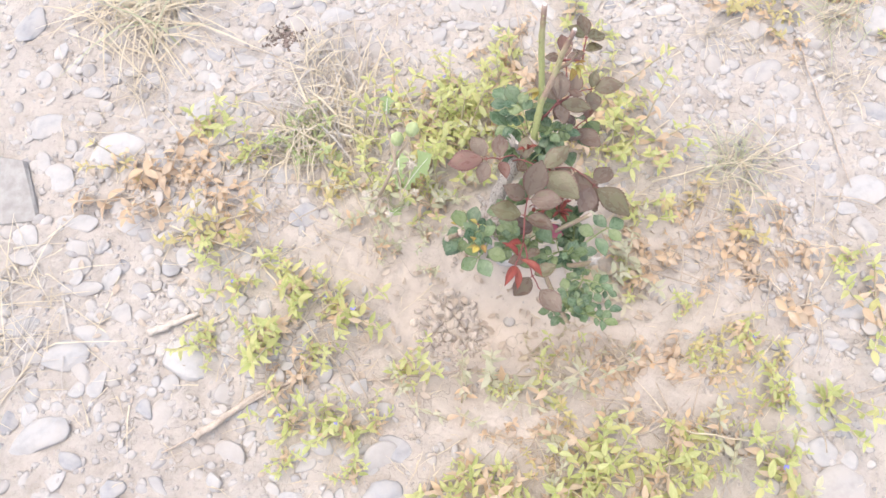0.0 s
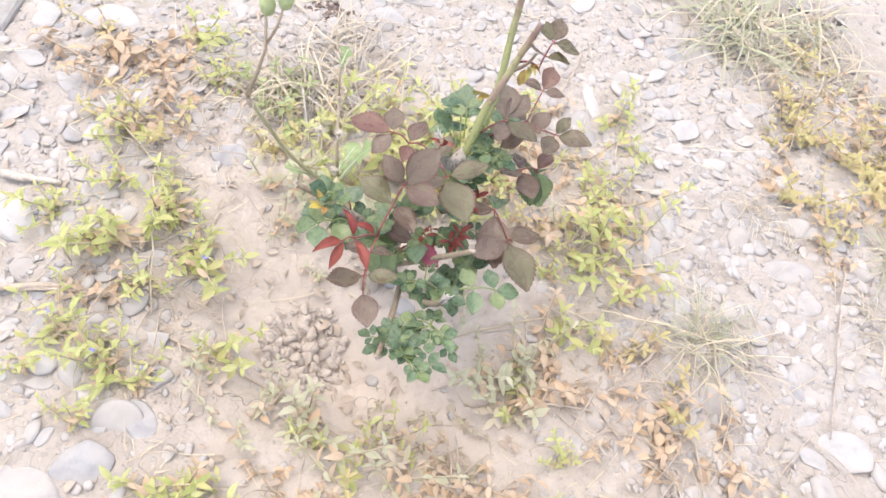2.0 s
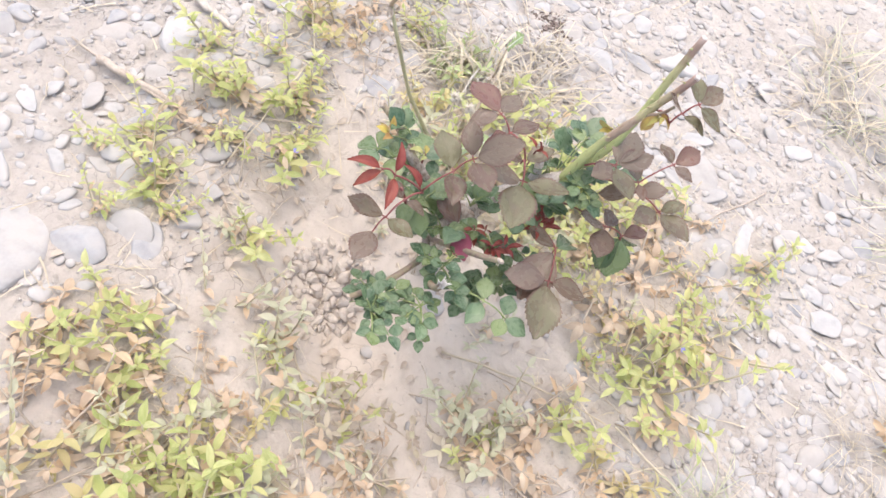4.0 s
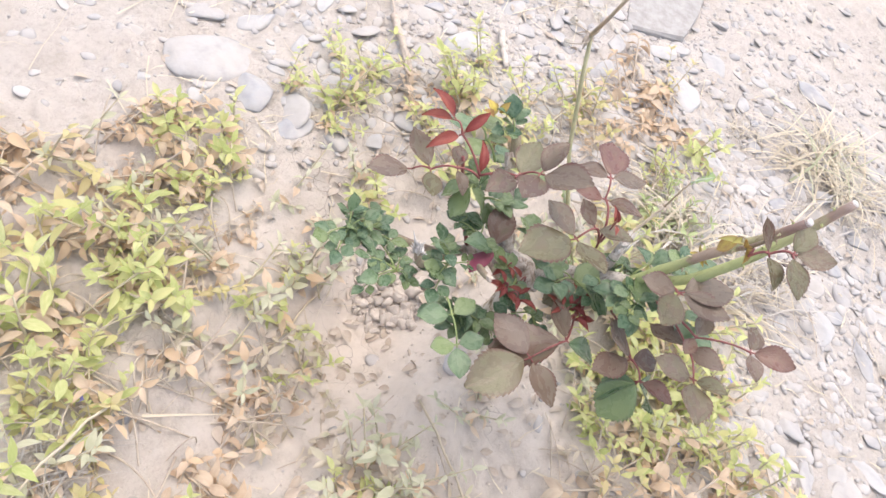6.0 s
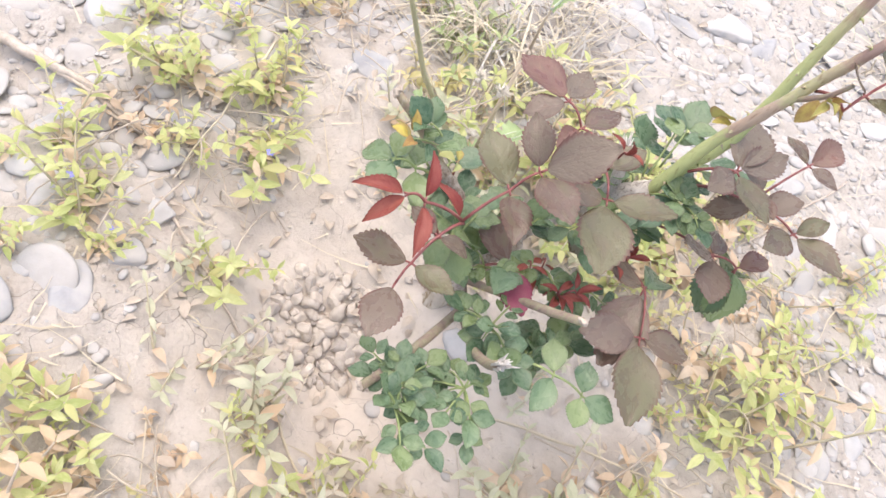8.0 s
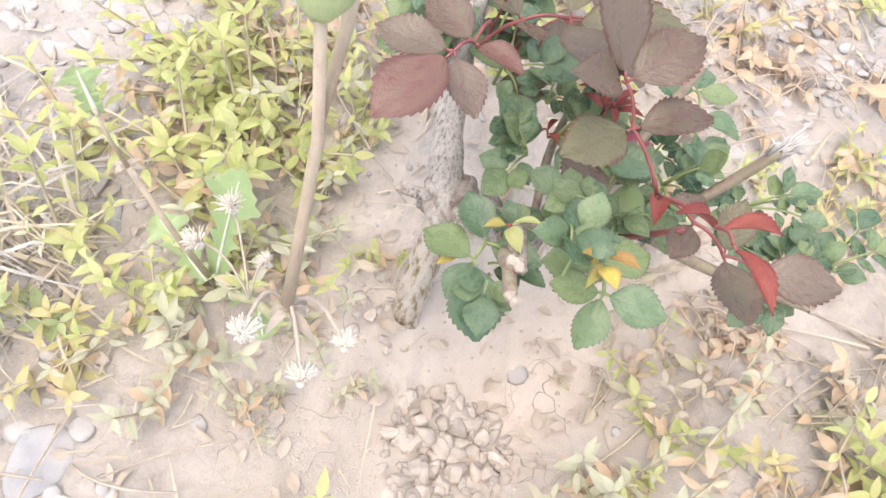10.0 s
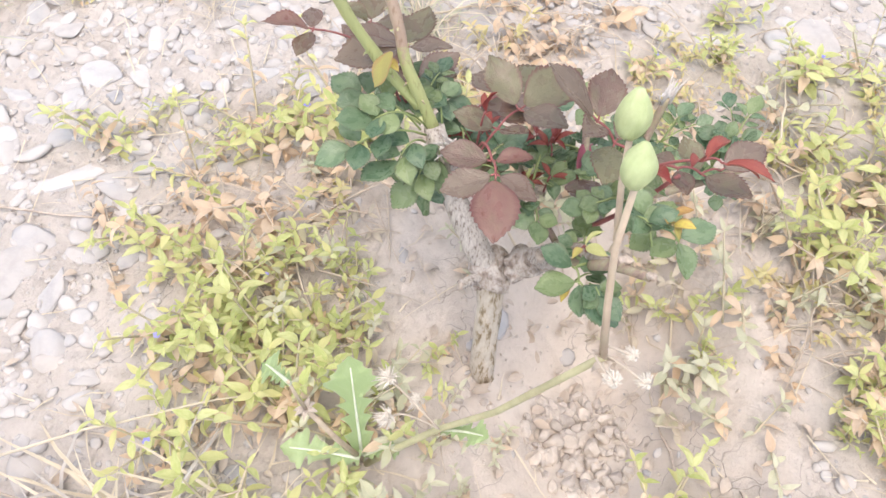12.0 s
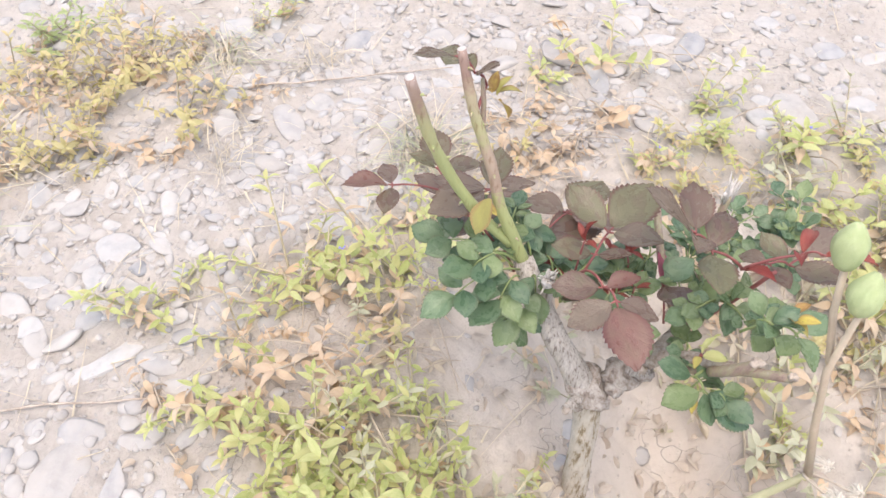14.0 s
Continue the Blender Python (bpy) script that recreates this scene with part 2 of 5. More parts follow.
    if thin:
        tl = nodes.new("ShaderNodeBsdfTranslucent")
        links.new(body, tl.inputs["Color"])
        ms = nodes.new("ShaderNodeMixShader")
        ms.inputs[0].default_value = thin
        links.new(shader.outputs[0], ms.inputs[1])
        links.new(tl.outputs[0], ms.inputs[2])
        links.new(ms.outputs[0], nodes["Material Output"].inputs["Surface"])
    return m


def bark_material(name, stops, scale=(60, 60, 9), rough=0.85, depth=0.0025, vary=False):
    m, nodes, links, shader = material(name)
    c = nodes.new("ShaderNodeTexCoord")
    mp = nodes.new("ShaderNodeMapping")
    mp.inputs["Scale"].default_value = scale
    links.new(c.outputs["Object"], mp.inputs["Vector"])
    n = nodes.new("ShaderNodeTexNoise")
    n.inputs["Scale"].default_value, n.inputs["Detail"].default_value, n.inputs["Roughness"].default_value = 3.0, 8, 0.7
    links.new(mp.outputs[0], n.inputs["Vector"])
    col = ramp(nodes, links, n.outputs["Fac"], stops)
    blot = ramp(nodes, links, tex_noise(nodes, links, 45, 5), [(0.35, (0.72, 0.7, 0.68)), (0.6, (1, 1, 1))])
    col = mix(nodes, links, "MULTIPLY", 0.7, col, blot)
    if vary:
        tone = ramp(nodes, links, nodes.new("ShaderNodeObjectInfo").outputs["Random"], [(0.0, (0.82, 0.82, 0.84)), (0.5, (0.97, 0.96, 0.95)), (1.0, (1.12, 1.11, 1.1))])
        col = mix(nodes, links, "MULTIPLY", 1.0, col, tone)
    links.new(col, shader.inputs["Base Color"])
    shader.inputs["Roughness"].default_value = rough
    bump(nodes, links, shader, [(n.outputs["Fac"], depth), (tex_noise(nodes, links, 260, 4), 0.0006)], 0.8)
    return m


def cane_material(name, stops):
    """Cane skin that changes along its length, with torn edges between green and brown and fine long scars."""
    m, nodes, links, shader = material(name)
    c = nodes.new("ShaderNodeTexCoord")
    sep = nodes.new("ShaderNodeSeparateXYZ")
    links.new(c.outputs["UV"], sep.inputs[0])
    wide_n = nodes.new("ShaderNodeMath")
    wide_n.operation = "MULTIPLY_ADD"
    links.new(tex_noise(nodes, links, 110, 6, rough=0.7), wide_n.inputs[0])
    wide_n.inputs[1].default_value = 0.34
    links.new(sep.outputs["Y"], wide_n.inputs[2])
    shift = nodes.new("ShaderNodeMath")
    shift.operation = "SUBTRACT"
    shift.inputs[1].default_value = 0.17
    links.new(wide_n.outputs[0], shift.inputs[0])
    col = ramp(nodes, links, shift.outputs[0], stops)
    mp = nodes.new("ShaderNodeMapping")
    mp.inputs["Scale"].default_value = (380, 380, 60)
    links.new(c.outputs["Object"], mp.inputs["Vector"])
    n = nodes.new("ShaderNodeTexNoise")
    n.inputs["Scale"].default_value, n.inputs["Detail"].default_value = 1.0, 6
    links.new(mp.outputs[0], n.inputs["Vector"])
    scar = ramp(nodes, links, n.outputs["Fac"], [(0.3, (0.6, 0.52, 0.46)), (0.42, (0.97, 0.97, 0.97)), (0.68, (1.0, 1.0, 1.0)), (0.78, (1.35, 1.3, 1.25))])
    links.new(mix(nodes, links, "MULTIPLY", 0.85, col, scar), shader.inputs["Base Color"])
    shader.inputs["Roughness"].default_value = 0.55
    bump(nodes, links, shader, [(n.outputs["Fac"], 0.0012), (tex_noise(nodes, links, 420, 4), 0.0005)], 0.7)
    return m


SOIL = soil_material()
STONE = stone_material("river_stone", False)
GRAVEL = stone_material("gravel", True, 0.52)
GRIT = stone_material("grit", True, 0.4)
CLOD = bark_material("dry_clod", [(0.3, (0.49, 0.435, 0.385)), (0.6, (0.545, 0.49, 0.44)), (0.8, (0.57, 0.52, 0.47))], (30, 30, 30), 0.95, 0.0012, True)
CONCRETE = bark_material("old_concrete", [(0.3, (0.35, 0.333, 0.32)), (0.6, (0.385, 0.368, 0.355)), (0.8, (0.41, 0.393, 0.38))], (20, 20, 20))
BRONZE = leaf_material("bronze_leaf", (0.138, 0.087, 0.068), (0.148, 0.138, 0.074), (0.105, 0.036, 0.03), 0.26, 0.2, 0.05, 0.55, (0.175, 0.126, 0.1), 0.84, 0.55)
ROSEGREEN = leaf_material("rose_green_leaf", (0.083, 0.145, 0.083), (0.165, 0.24, 0.13), (0.12, 0.14, 0.075), 0.26, 0.2, 0.08, 0.5, (0.22, 0.28, 0.12), 0.84, 0.6)
YOUNGRED = leaf_material("young_red_leaf", (0.24, 0.052, 0.046), (0.34, 0.11, 0.08), (0.19, 0.035, 0.034), 0.34, 0.2, 0.1)
REDBRONZE = leaf_material("red_bronze_leaf", (0.18, 0.085, 0.07), (0.195, 0.13, 0.09), (0.12, 0.042, 0.04), 0.3, 0.2, 0.06, 0.45, None, 0.75, 0.55)
MAGENTA = leaf_material("magenta_leaf", (0.3, 0.06, 0.11), (0.36, 0.12, 0.16), (0.2, 0.04, 0.07), 0.38, 0.2, 0.1)
YELLOW = leaf_material("yellow_leaf", (0.38, 0.22, 0.09), (0.64, 0.53, 0.13), (0.36, 0.22, 0.11), 0.6, 0.25, 0.1, 0.5, (0.36, 0.36, 0.13), 0.6)
WEED = leaf_material("weed_leaf", (0.5, 0.56, 0.22), (0.68, 0.7, 0.37), (0.62, 0.64, 0.31), 0.6, 0.46, 0.05, 0.5, (0.68, 0.65, 0.32))
WEEDYELLOW = leaf_material("yellowing_leaf", (0.57, 0.52, 0.25), (0.67, 0.61, 0.34), (0.63, 0.56, 0.31), 0.65, 0.4, 0.05, 0.5, (0.67, 0.56, 0.33))
WEEDPALE = leaf_material("pale_leaf", (0.5, 0.5, 0.34), (0.59, 0.58, 0.44), (0.56, 0.54, 0.41), 0.65, 0.3, 0.05, 0.5)
WEEDDARK = leaf_material("deep_green_leaf", (0.36, 0.43, 0.2), (0.5, 0.56, 0.3), (0.44, 0.5, 0.26), 0.6, 0.3, 0.05, 0.5)
WEEDBROWN = leaf_material("withered_leaf", (0.6, 0.465, 0.345), (0.7, 0.58, 0.45), (0.65, 0.52, 0.39), 0.8, 0.34, 0.03, 0.5, (0.7, 0.525, 0.35))
DEADLEAF = leaf_material("dead_leaf", (0.47, 0.39, 0.32), (0.54, 0.47, 0.4), (0.5, 0.43, 0.36), 0.85, 0.15, 0.05, 0.5)
WEEDTAN = leaf_material("tan_withered_leaf", (0.56, 0.49, 0.38), (0.65, 0.58, 0.47), (0.6, 0.53, 0.43), 0.8, 0.35, 0.04, 0.5, (0.57, 0.55, 0.38))
THISTLE = leaf_material("thistle_leaf", (0.36, 0.47, 0.23), (0.45, 0.55, 0.31), (0.42, 0.48, 0.28), 0.55, 0.3, 0.1, 0.3)
STRAW = leaf_material("straw", (0.56, 0.48, 0.36), (0.7, 0.63, 0.5), (0.64, 0.56, 0.43), 0.75, 0.15, 0.0, 0.5)
GREYSTRAW = leaf_material("weathered_straw", (0.46, 0.425, 0.39), (0.56, 0.53, 0.5), (0.5, 0.47, 0.44), 0.85, 0.15, 0.0, 0.5)
GRASS = leaf_material("grass_blade", (0.42, 0.44, 0.29), (0.53, 0.535, 0.39), (0.48, 0.485, 0.34), 0.65, 0.2, 0.0, 0.5)
BLUE = leaf_material("blue_petal", (0.3, 0.3, 0.7), (0.38, 0.37, 0.78), (0.33, 0.31, 0.74), 0.6, 0.2, 0.0)
WEEDSTEM = bark_material("weed_stem", [(0.3, (0.5, 0.44, 0.3)), (0.7, (0.6, 0.53, 0.39))])
DRYSTEM = bark_material("dry_stem", [(0.3, (0.5, 0.42, 0.34)), (0.7, (0.6, 0.52, 0.43))])
BARK = bark_material("rose_bark", [(0.38, (0.22, 0.175, 0.15)), (0.46, (0.5, 0.45, 0.405)), (0.6, (0.66, 0.61, 0.56)), (0.8, (0.74, 0.7, 0.65))], (150, 150, 22), 0.9, 0.0025)
TRUNKBARK = bark_material("peeling_bark", [(0.38, (0.2, 0.14, 0.085)), (0.44, (0.38, 0.3, 0.2)), (0.49, (0.6, 0.53, 0.44)), (0.62, (0.68, 0.625, 0.55)), (0.74, (0.46, 0.39, 0.3))], (45, 45, 8), 0.92, 0.004)
OLDBARK = bark_material("gnarled_bark", [(0.36, (0.22, 0.17, 0.14)), (0.45, (0.38, 0.315, 0.27)), (0.55, (0.52, 0.46, 0.41)), (0.7, (0.66, 0.615, 0.57))], (60, 60, 45), 0.92, 0.004)
CANEBROWN = bark_material("brown_cane", [(0.3, (0.22, 0.155, 0.125)), (0.45, (0.34, 0.25, 0.205)), (0.56, (0.35, 0.31, 0.2)), (0.72, (0.46, 0.385, 0.33))], (70, 70, 16), 0.65, 0.0015)
SCARREDCANE = cane_material("scarred_cane", [(0.0, (0.4, 0.44, 0.19)), (0.3, (0.42, 0.44, 0.2)), (0.36, (0.4, 0.29, 0.22)), (0.52, (0.43, 0.33, 0.25)), (0.6, (0.44, 0.42, 0.23)), (0.78, (0.43, 0.36, 0.24)), (0.88, (0.32, 0.21, 0.17)), (1.0, (0.36, 0.25, 0.21))])
FRESHCANE = cane_material("fresh_cane", [(0.0, (0.4, 0.44, 0.19)), (0.5, (0.41, 0.44, 0.2)), (0.74, (0.43, 0.4, 0.23)), (0.86, (0.36, 0.25, 0.19)), (1.0, (0.4, 0.3, 0.26))])
REDSTALK = bark_material("red_stalk", [(0.3, (0.22, 0.06, 0.06)), (0.7, (0.31, 0.11, 0.1))], (60, 60, 20), 0.5, 0.0005)
GREENSTALK = bark_material("green_stalk", [(0.3, (0.2, 0.28, 0.1)), (0.7, (0.32, 0.36, 0.15))], (60, 60, 20), 0.5, 0.0005)
FIBRE = bark_material("dead_fibre", [(0.3, (0.5, 0.45, 0.42)), (0.6, (0.7, 0.67, 0.64)), (0.8, (0.8, 0.78, 0.76))], (120, 120, 20), 0.9, 0.001)
DRYFLUFF = bark_material("dry_bristle", [(0.3, (0.58, 0.52, 0.44)), (0.7, (0.76, 0.72, 0.65))], (90, 90, 90), 0.9, 0.0005)
STICK = bark_material("weathered_wood", [(0.3, (0.46, 0.37, 0.3)), (0.6, (0.56, 0.48, 0.41)), (0.8, (0.62, 0.55, 0.48))], (60, 60, 60), 0.9, 0.002)
PALEWOOD = bark_material("bleached_wood", [(0.3, (0.52, 0.45, 0.39)), (0.6, (0.64, 0.58, 0.52)), (0.8, (0.72, 0.67, 0.62))], (60, 60, 60), 0.9, 0.002)
THSTEM = bark_material("thistle_stem", [(0.3, (0.47, 0.46, 0.27)), (0.6, (0.53, 0.5, 0.31)), (0.8, (0.54, 0.47, 0.34))], (60, 60, 6), 0.55, 0.001)
THRED = bark_material("reddish_stem", [(0.3, (0.52, 0.4, 0.31)), (0.7, (0.6, 0.52, 0.38))], (60, 60, 6), 0.55, 0.001)
BUD = bark_material("green_bud", [(0.3, (0.42, 0.5, 0.24)), (0.7, (0.5, 0.57, 0.31))], (90, 90, 18), 0.6, 0.001)
RIB = bark_material("white_midrib", [(0.3, (0.62, 0.68, 0.5)), (0.7, (0.76, 0.8, 0.68))], (40, 40, 40), 0.5, 0.0005)
DEBRIS = bark_material("dark_debris", [(0.3, (0.15, 0.115, 0.1)), (0.6, (0.27, 0.215, 0.19)), (0.8, (0.4, 0.34, 0.3))], (50, 50, 50), 0.95, 0.003)


# ---- ground ----
def lie(x, y):
    """Height of the ground: a gentle slope with the planting hollow round the rose."""
    return 0.045 - 0.045 * max(-3.0, min(3.0, y)) - 0.125 * math.exp(-(((x - 0.04) / 0.2) ** 2 + ((y + 0.125) / 0.112) ** 2))


def hollow(x, y):
    return math.exp(-(((x - 0.04) / 0.24) ** 2 + ((y + 0.08) / 0.2) ** 2))


def stony(x, y):
    """How stony the soil is, from 0 in the hollow to 1."""
    k = 1 - 0.97 * hollow(x, y) ** 0.6
    k *= 1 - 0.96 * math.exp(-(((x - 0.22) / 0.25) ** 2 + ((y + 0.3) / 0.24) ** 2) ** 1.5)
    k *= 1 - 0.97 * math.exp(-(((x + 0.13) / 0.17) ** 2 + ((y - 0.03) / 0.16) ** 2) ** 2)
    k *= 1 - 0.6 * math.exp(-(((x - 0.1) / 0.3) ** 2 + ((y + 0.62) / 0.22) ** 2))
    west = 1 / (1 + math.exp((x + 0.33) * 14))
    north = 1 / (1 + math.exp((0.4 - y) * 12))
    east = 1 / (1 + math.exp((0.42 - x - 0.4 * y) * 16))
    return k * (0.34 + 1.0 * max(west, 0.85 * north, 0.8 * east) + 0.6 * noise.noise(Vector((x, y, 3)) * 3.2))


def relief(x, y):
    """Lumps and crumbs of the ground's surface."""
    p = Vector((x, y, 0))
    low = 0.011 * noise.noise(p * 5) + 0.0045 * noise.noise(p * 21)
    return low, (1 - 0.6 * hollow(x, y)) * 0.003 * noise.noise(p * 55) + 0.002 * abs(noise.noise(p * 90)) - 0.0035 * max(0.0, 0.12 - abs(noise.noise(p * 13 + Vector((7, 0, 0))))) / 0.12


def ground():
    fine = np.concatenate([np.arange(-1.5, -0.6, 0.012), np.arange(-0.6, 0.75, 0.0058), np.arange(0.75, 1.5001, 0.012)])
    far, step = [], 0.012
    q = 1.5
    while q < 90:
        step *= 1.28
        q += step
        far.append(q)
    axis = np.concatenate([-np.array(far[::-1]), fine, np.array(far)])
    n = len(axis)
    verts, share = [], []
    for y in axis:
        for x in axis:
            z = lie(x, y)
            if abs(x) < 1.6 and abs(y) < 1.6:
                z += sum(relief(x, y))
                share.append(max(0.0, min(1.0, max(1.3 * stony(x, y), 0.85 * (1 - hollow(x, y)) ** 1.5))))
            else:
                share.append(0.9)
            verts.append((x, y, z))
    i = np.arange(n * n).reshape(n, n)
    faces = np.stack([i[:-1, :-1], i[:-1, 1:], i[1:, 1:], i[1:, :-1]], axis=-1).reshape(-1, 4)
    me = bpy.data.meshes.new("ground")
    me.from_pydata(verts, [], faces.tolist())
    me.attributes.new("gravelly", "FLOAT", "POINT").data.foreach_set("value", share)
    me.polygons.foreach_set("use_smooth", [True] * len(me.polygons))
    me.materials.append(SOIL)
    tagged(new("ground", me), "pale dry sandy soil with a shallow planting hollow", "ground", kind="structure")


ground()


def rest(x, y):
    return lie(x, y) + relief(x, y)[0]


# ---- stones ----
taken = []


def stone(x, y, length, width, turn):
    """A river stone, part sunk in the soil."""
    high = width * random.uniform(0.26, 0.44)
    g = Geo()
    g.rock((0, 0, 0), (length * 0.54, width * 0.56, high / 2), random, 4 if length > 0.045 else 3, random.randint(8, 13), random.choice((14, 24, 36)), 0.07)
    size = "large" if length > 0.085 else "small" if length < 0.04 else "mid-sized"
    form = "elongated" if length > 1.7 * width else "rounded"
    ob = new("stone", g.mesh("stone", STONE))
    ob.matrix_basis = pose(x, y, rest(x, y) - high * 0.06, random.uniform(-8, 8), random.uniform(-8, 8), turn)
    tagged(ob, f"{size} {form} pale grey river stone sunk in sandy soil", "stone", "river stones")
    taken.append((x, y, length / 2))


stone(-0.494, 0.389, 0.046, 0.028, 142)
stone(-0.240, 0.409, 0.034, 0.025, 159)
stone(-0.851, 0.335, 0.033, 0.028, 83)
stone(-0.711, 0.165, 0.028, 0.025, 96)
stone(-0.366, 0.032, 0.049, 0.020, 158)
stone(-0.492, -0.024, 0.044, 0.036, 145)
stone(-0.596, -0.047, 0.036, 0.025, 52)
stone(-0.350, -0.029, 0.048, 0.027, 136)
stone(-0.736, -0.155, 0.056, 0.041, 13)
stone(-0.783, -0.131, 0.042, 0.040, 69)
stone(-0.654, -0.207, 0.076, 0.057, 3)
stone(-0.642, -0.083, 0.057, 0.029, 12)
stone(-0.580, -0.127, 0.047, 0.039, 13)
stone(-0.456, -0.208, 0.096, 0.054, 148)
stone(-0.593, -0.244, 0.055, 0.031, 59)
stone(-0.692, -0.263, 0.030, 0.029, 82)
stone(-0.691, -0.297, 0.037, 0.035, 67)
stone(-0.721, -0.307, 0.045, 0.025, 79)
stone(-0.670, -0.331, 0.091, 0.059, 26)
stone(-0.614, -0.363, 0.044, 0.028, 147)
stone(-0.625, -0.255, 0.031, 0.025, 138)
stone(-0.540, -0.407, 0.043, 0.039, 97)
stone(-0.294, -0.253, 0.035, 0.027, 92)
stone(-0.359, -0.307, 0.027, 0.025, 94)
stone(-0.307, -0.309, 0.039, 0.026, 95)
stone(-0.387, -0.394, 0.039, 0.029, 117)
stone(-0.275, -0.408, 0.053, 0.028, 19)
stone(-0.194, -0.405, 0.030, 0.020, 92)
stone(-0.130, -0.410, 0.074, 0.059, 10)
stone(-0.140, -0.284, 0.046, 0.037, 110)
stone(-0.380, -0.424, 0.060, 0.021, 0)
stone(0.627, -0.092, 0.072, 0.033, 15)
stone(0.681, -0.058, 0.128, 0.054, 72)
stone(0.587, -0.151, 0.048, 0.023, 153)
stone(0.514, -0.248, 0.055, 0.055, 6)
stone(0.539, -0.276, 0.040, 0.039, 1)
stone(0.572, -0.280, 0.034, 0.031, 91)
stone(0.497, -0.313, 0.027, 0.025, 83)
stone(0.560, -0.374, 0.092, 0.064, 8)
stone(0.537, -0.319, 0.044, 0.042, 91)
stone(0.572, -0.331, 0.034, 0.028, 108)
stone(0.647, -0.200, 0.031, 0.023, 114)
stone(-0.010, 0.467, 0.059, 0.028, 3)
stone(-0.002, 0.523, 0.075, 0.05, 170)
stone(0.595, 0.474, 0.043, 0.034, 130)
stone(0.533, 0.366, 0.090, 0.037, 28)
stone(0.584, 0.326, 0.051, 0.042, 127)
stone(0.435, 0.344, 0.030, 0.029, 65)
stone(0.694, 0.259, 0.052, 0.037, 23)
stone(0.734, 0.279, 0.064, 0.040, 146)
stone(0.629, 0.144, 0.057, 0.027, 54)
stone(0.685, 0.125, 0.091, 0.057, 18)
stone(0.675, 0.044, 0.056, 0.049, 109)
stone(0.654, 0.090, 0.048, 0.031, 174)
stone(0.778, 0.492, 0.075, 0.065, 21)
stone(0.436, 0.408, 0.026, 0.022, 90)
stone(0.601, 0.173, 0.028, 0.020, 127)
stone(0.221, 0.735, 0.054, 0.043, 53)
stone(0.253, 0.572, 0.041, 0.035, 174)
stone(0.302, 0.559, 0.068, 0.048, 61)
stone(0.324, 0.618, 0.039, 0.036, 46)
stone(-0.071, 0.559, 0.062, 0.024, 48)
stone(-0.228, 0.629, 0.077, 0.070, 50)
stone(-0.252, 0.556, 0.084, 0.031, 33)
stone(-0.172, 0.664, 0.070, 0.038, 104)
stone(0.479, 0.662, 0.055, 0.037, 38)
stone(0.013, 0.749, 0.052, 0.032, 67)
stone(-0.611, -0.075, 0.057, 0.028, 60)
stone(-0.367, 0.488, 0.051, 0.043, 10)
stone(0.211, 0.597, 0.041, 0.028, 64)
stone(0.263, 0.519, 0.029, 0.026, 122)
stone(0.248, 0.648, 0.069, 0.024, 70)
stone(0.550, 0.463, 0.039, 0.027, 63)
stone(0.416, 0.565, 0.036, 0.026, 170)
stone(-0.164, -0.485, 0.125, 0.09, 158)
stone(-0.114, -0.335, 0.059, 0.034, 150)
stone(-0.271, -0.482, 0.076, 0.043, 131)
stone(-0.069, -0.525, 0.026, 0.019, 150)
stone(0.038, -0.613, 0.022, 0.019, 149)
stone(-0.928, 0.068, 0.263, 0.083, 135)
stone(-1.123, 0.202, 0.244, 0.124, 172)
stone(-0.769, -0.004, 0.056, 0.050, 146)
stone(-0.517, -0.042, 0.045, 0.034, 128)
stone(-0.617, -0.170, 0.072, 0.040, 177)
stone(-0.514, -0.282, 0.041, 0.028, 126)
stone(-0.583, 0.232, 0.047, 0.030, 122)
stone(0.394, 0.691, 0.047, 0.040, 14)
stone(0.369, 0.635, 0.046, 0.035, 116)
stone(0.517, 0.511, 0.048, 0.027, 102)
stone(0.463, 0.410, 0.047, 0.036, 149)
stone(0.408, 0.417, 0.037, 0.024, 77)
stone(0.379, 0.546, 0.029, 0.023, 86)
stone(0.287, 0.643, 0.035, 0.025, 11)
stone(0.175, 0.621, 0.035, 0.033, 130)
stone(0.238, 0.523, 0.040, 0.020, 72)
stone(0.041, 0.402, 0.026, 0.021, 133)
stone(0.500, -0.227, 0.046, 0.042, 126)
stone(0.727, -0.188, 0.086, 0.032, 100)
stone(0.711, -0.250, 0.076, 0.043, 151)
stone(0.778, -0.392, 0.049, 0.035, 81)
stone(0.698, -0.471, 0.060, 0.040, 104)
stone(0.560, -0.480, 0.065, 0.042, 101)
stone(0.044, 0.148, 0.032, 0.019, 69)
stone(0.036, 0.302, 0.035, 0.026, 111)
stone(0.132, 0.519, 0.108, 0.03, 129)
stone(-0.864, 0.446, 0.083, 0.057, 80)
stone(-0.579, 0.425, 0.046, 0.040, 70)
stone(-0.542, 0.384, 0.042, 0.035, 60)
stone(-0.501, 0.268, 0.068, 0.042, 40)
stone(-0.517, 0.202, 0.073, 0.030, 25)
stone(-0.504, 0.176, 0.046, 0.022, 15)
stone(-0.646, 0.176, 0.101, 0.068, 15)
stone(-0.780, 0.223, 0.083, 0.046, 15)
stone(-0.741, 0.120, 0.068, 0.046, 160)
stone(-0.681, 0.031, 0.073, 0.042, 0)
stone(-0.595, 0.033, 0.051, 0.042, 160)
stone(-0.563, 0.152, 0.046, 0.044, 90)
stone(-0.699, 0.237, 0.055, 0.033, 160)
stone(-0.275, 0.476, 0.064, 0.040, 10)
stone(-0.413, 0.435, 0.044, 0.033, 100)
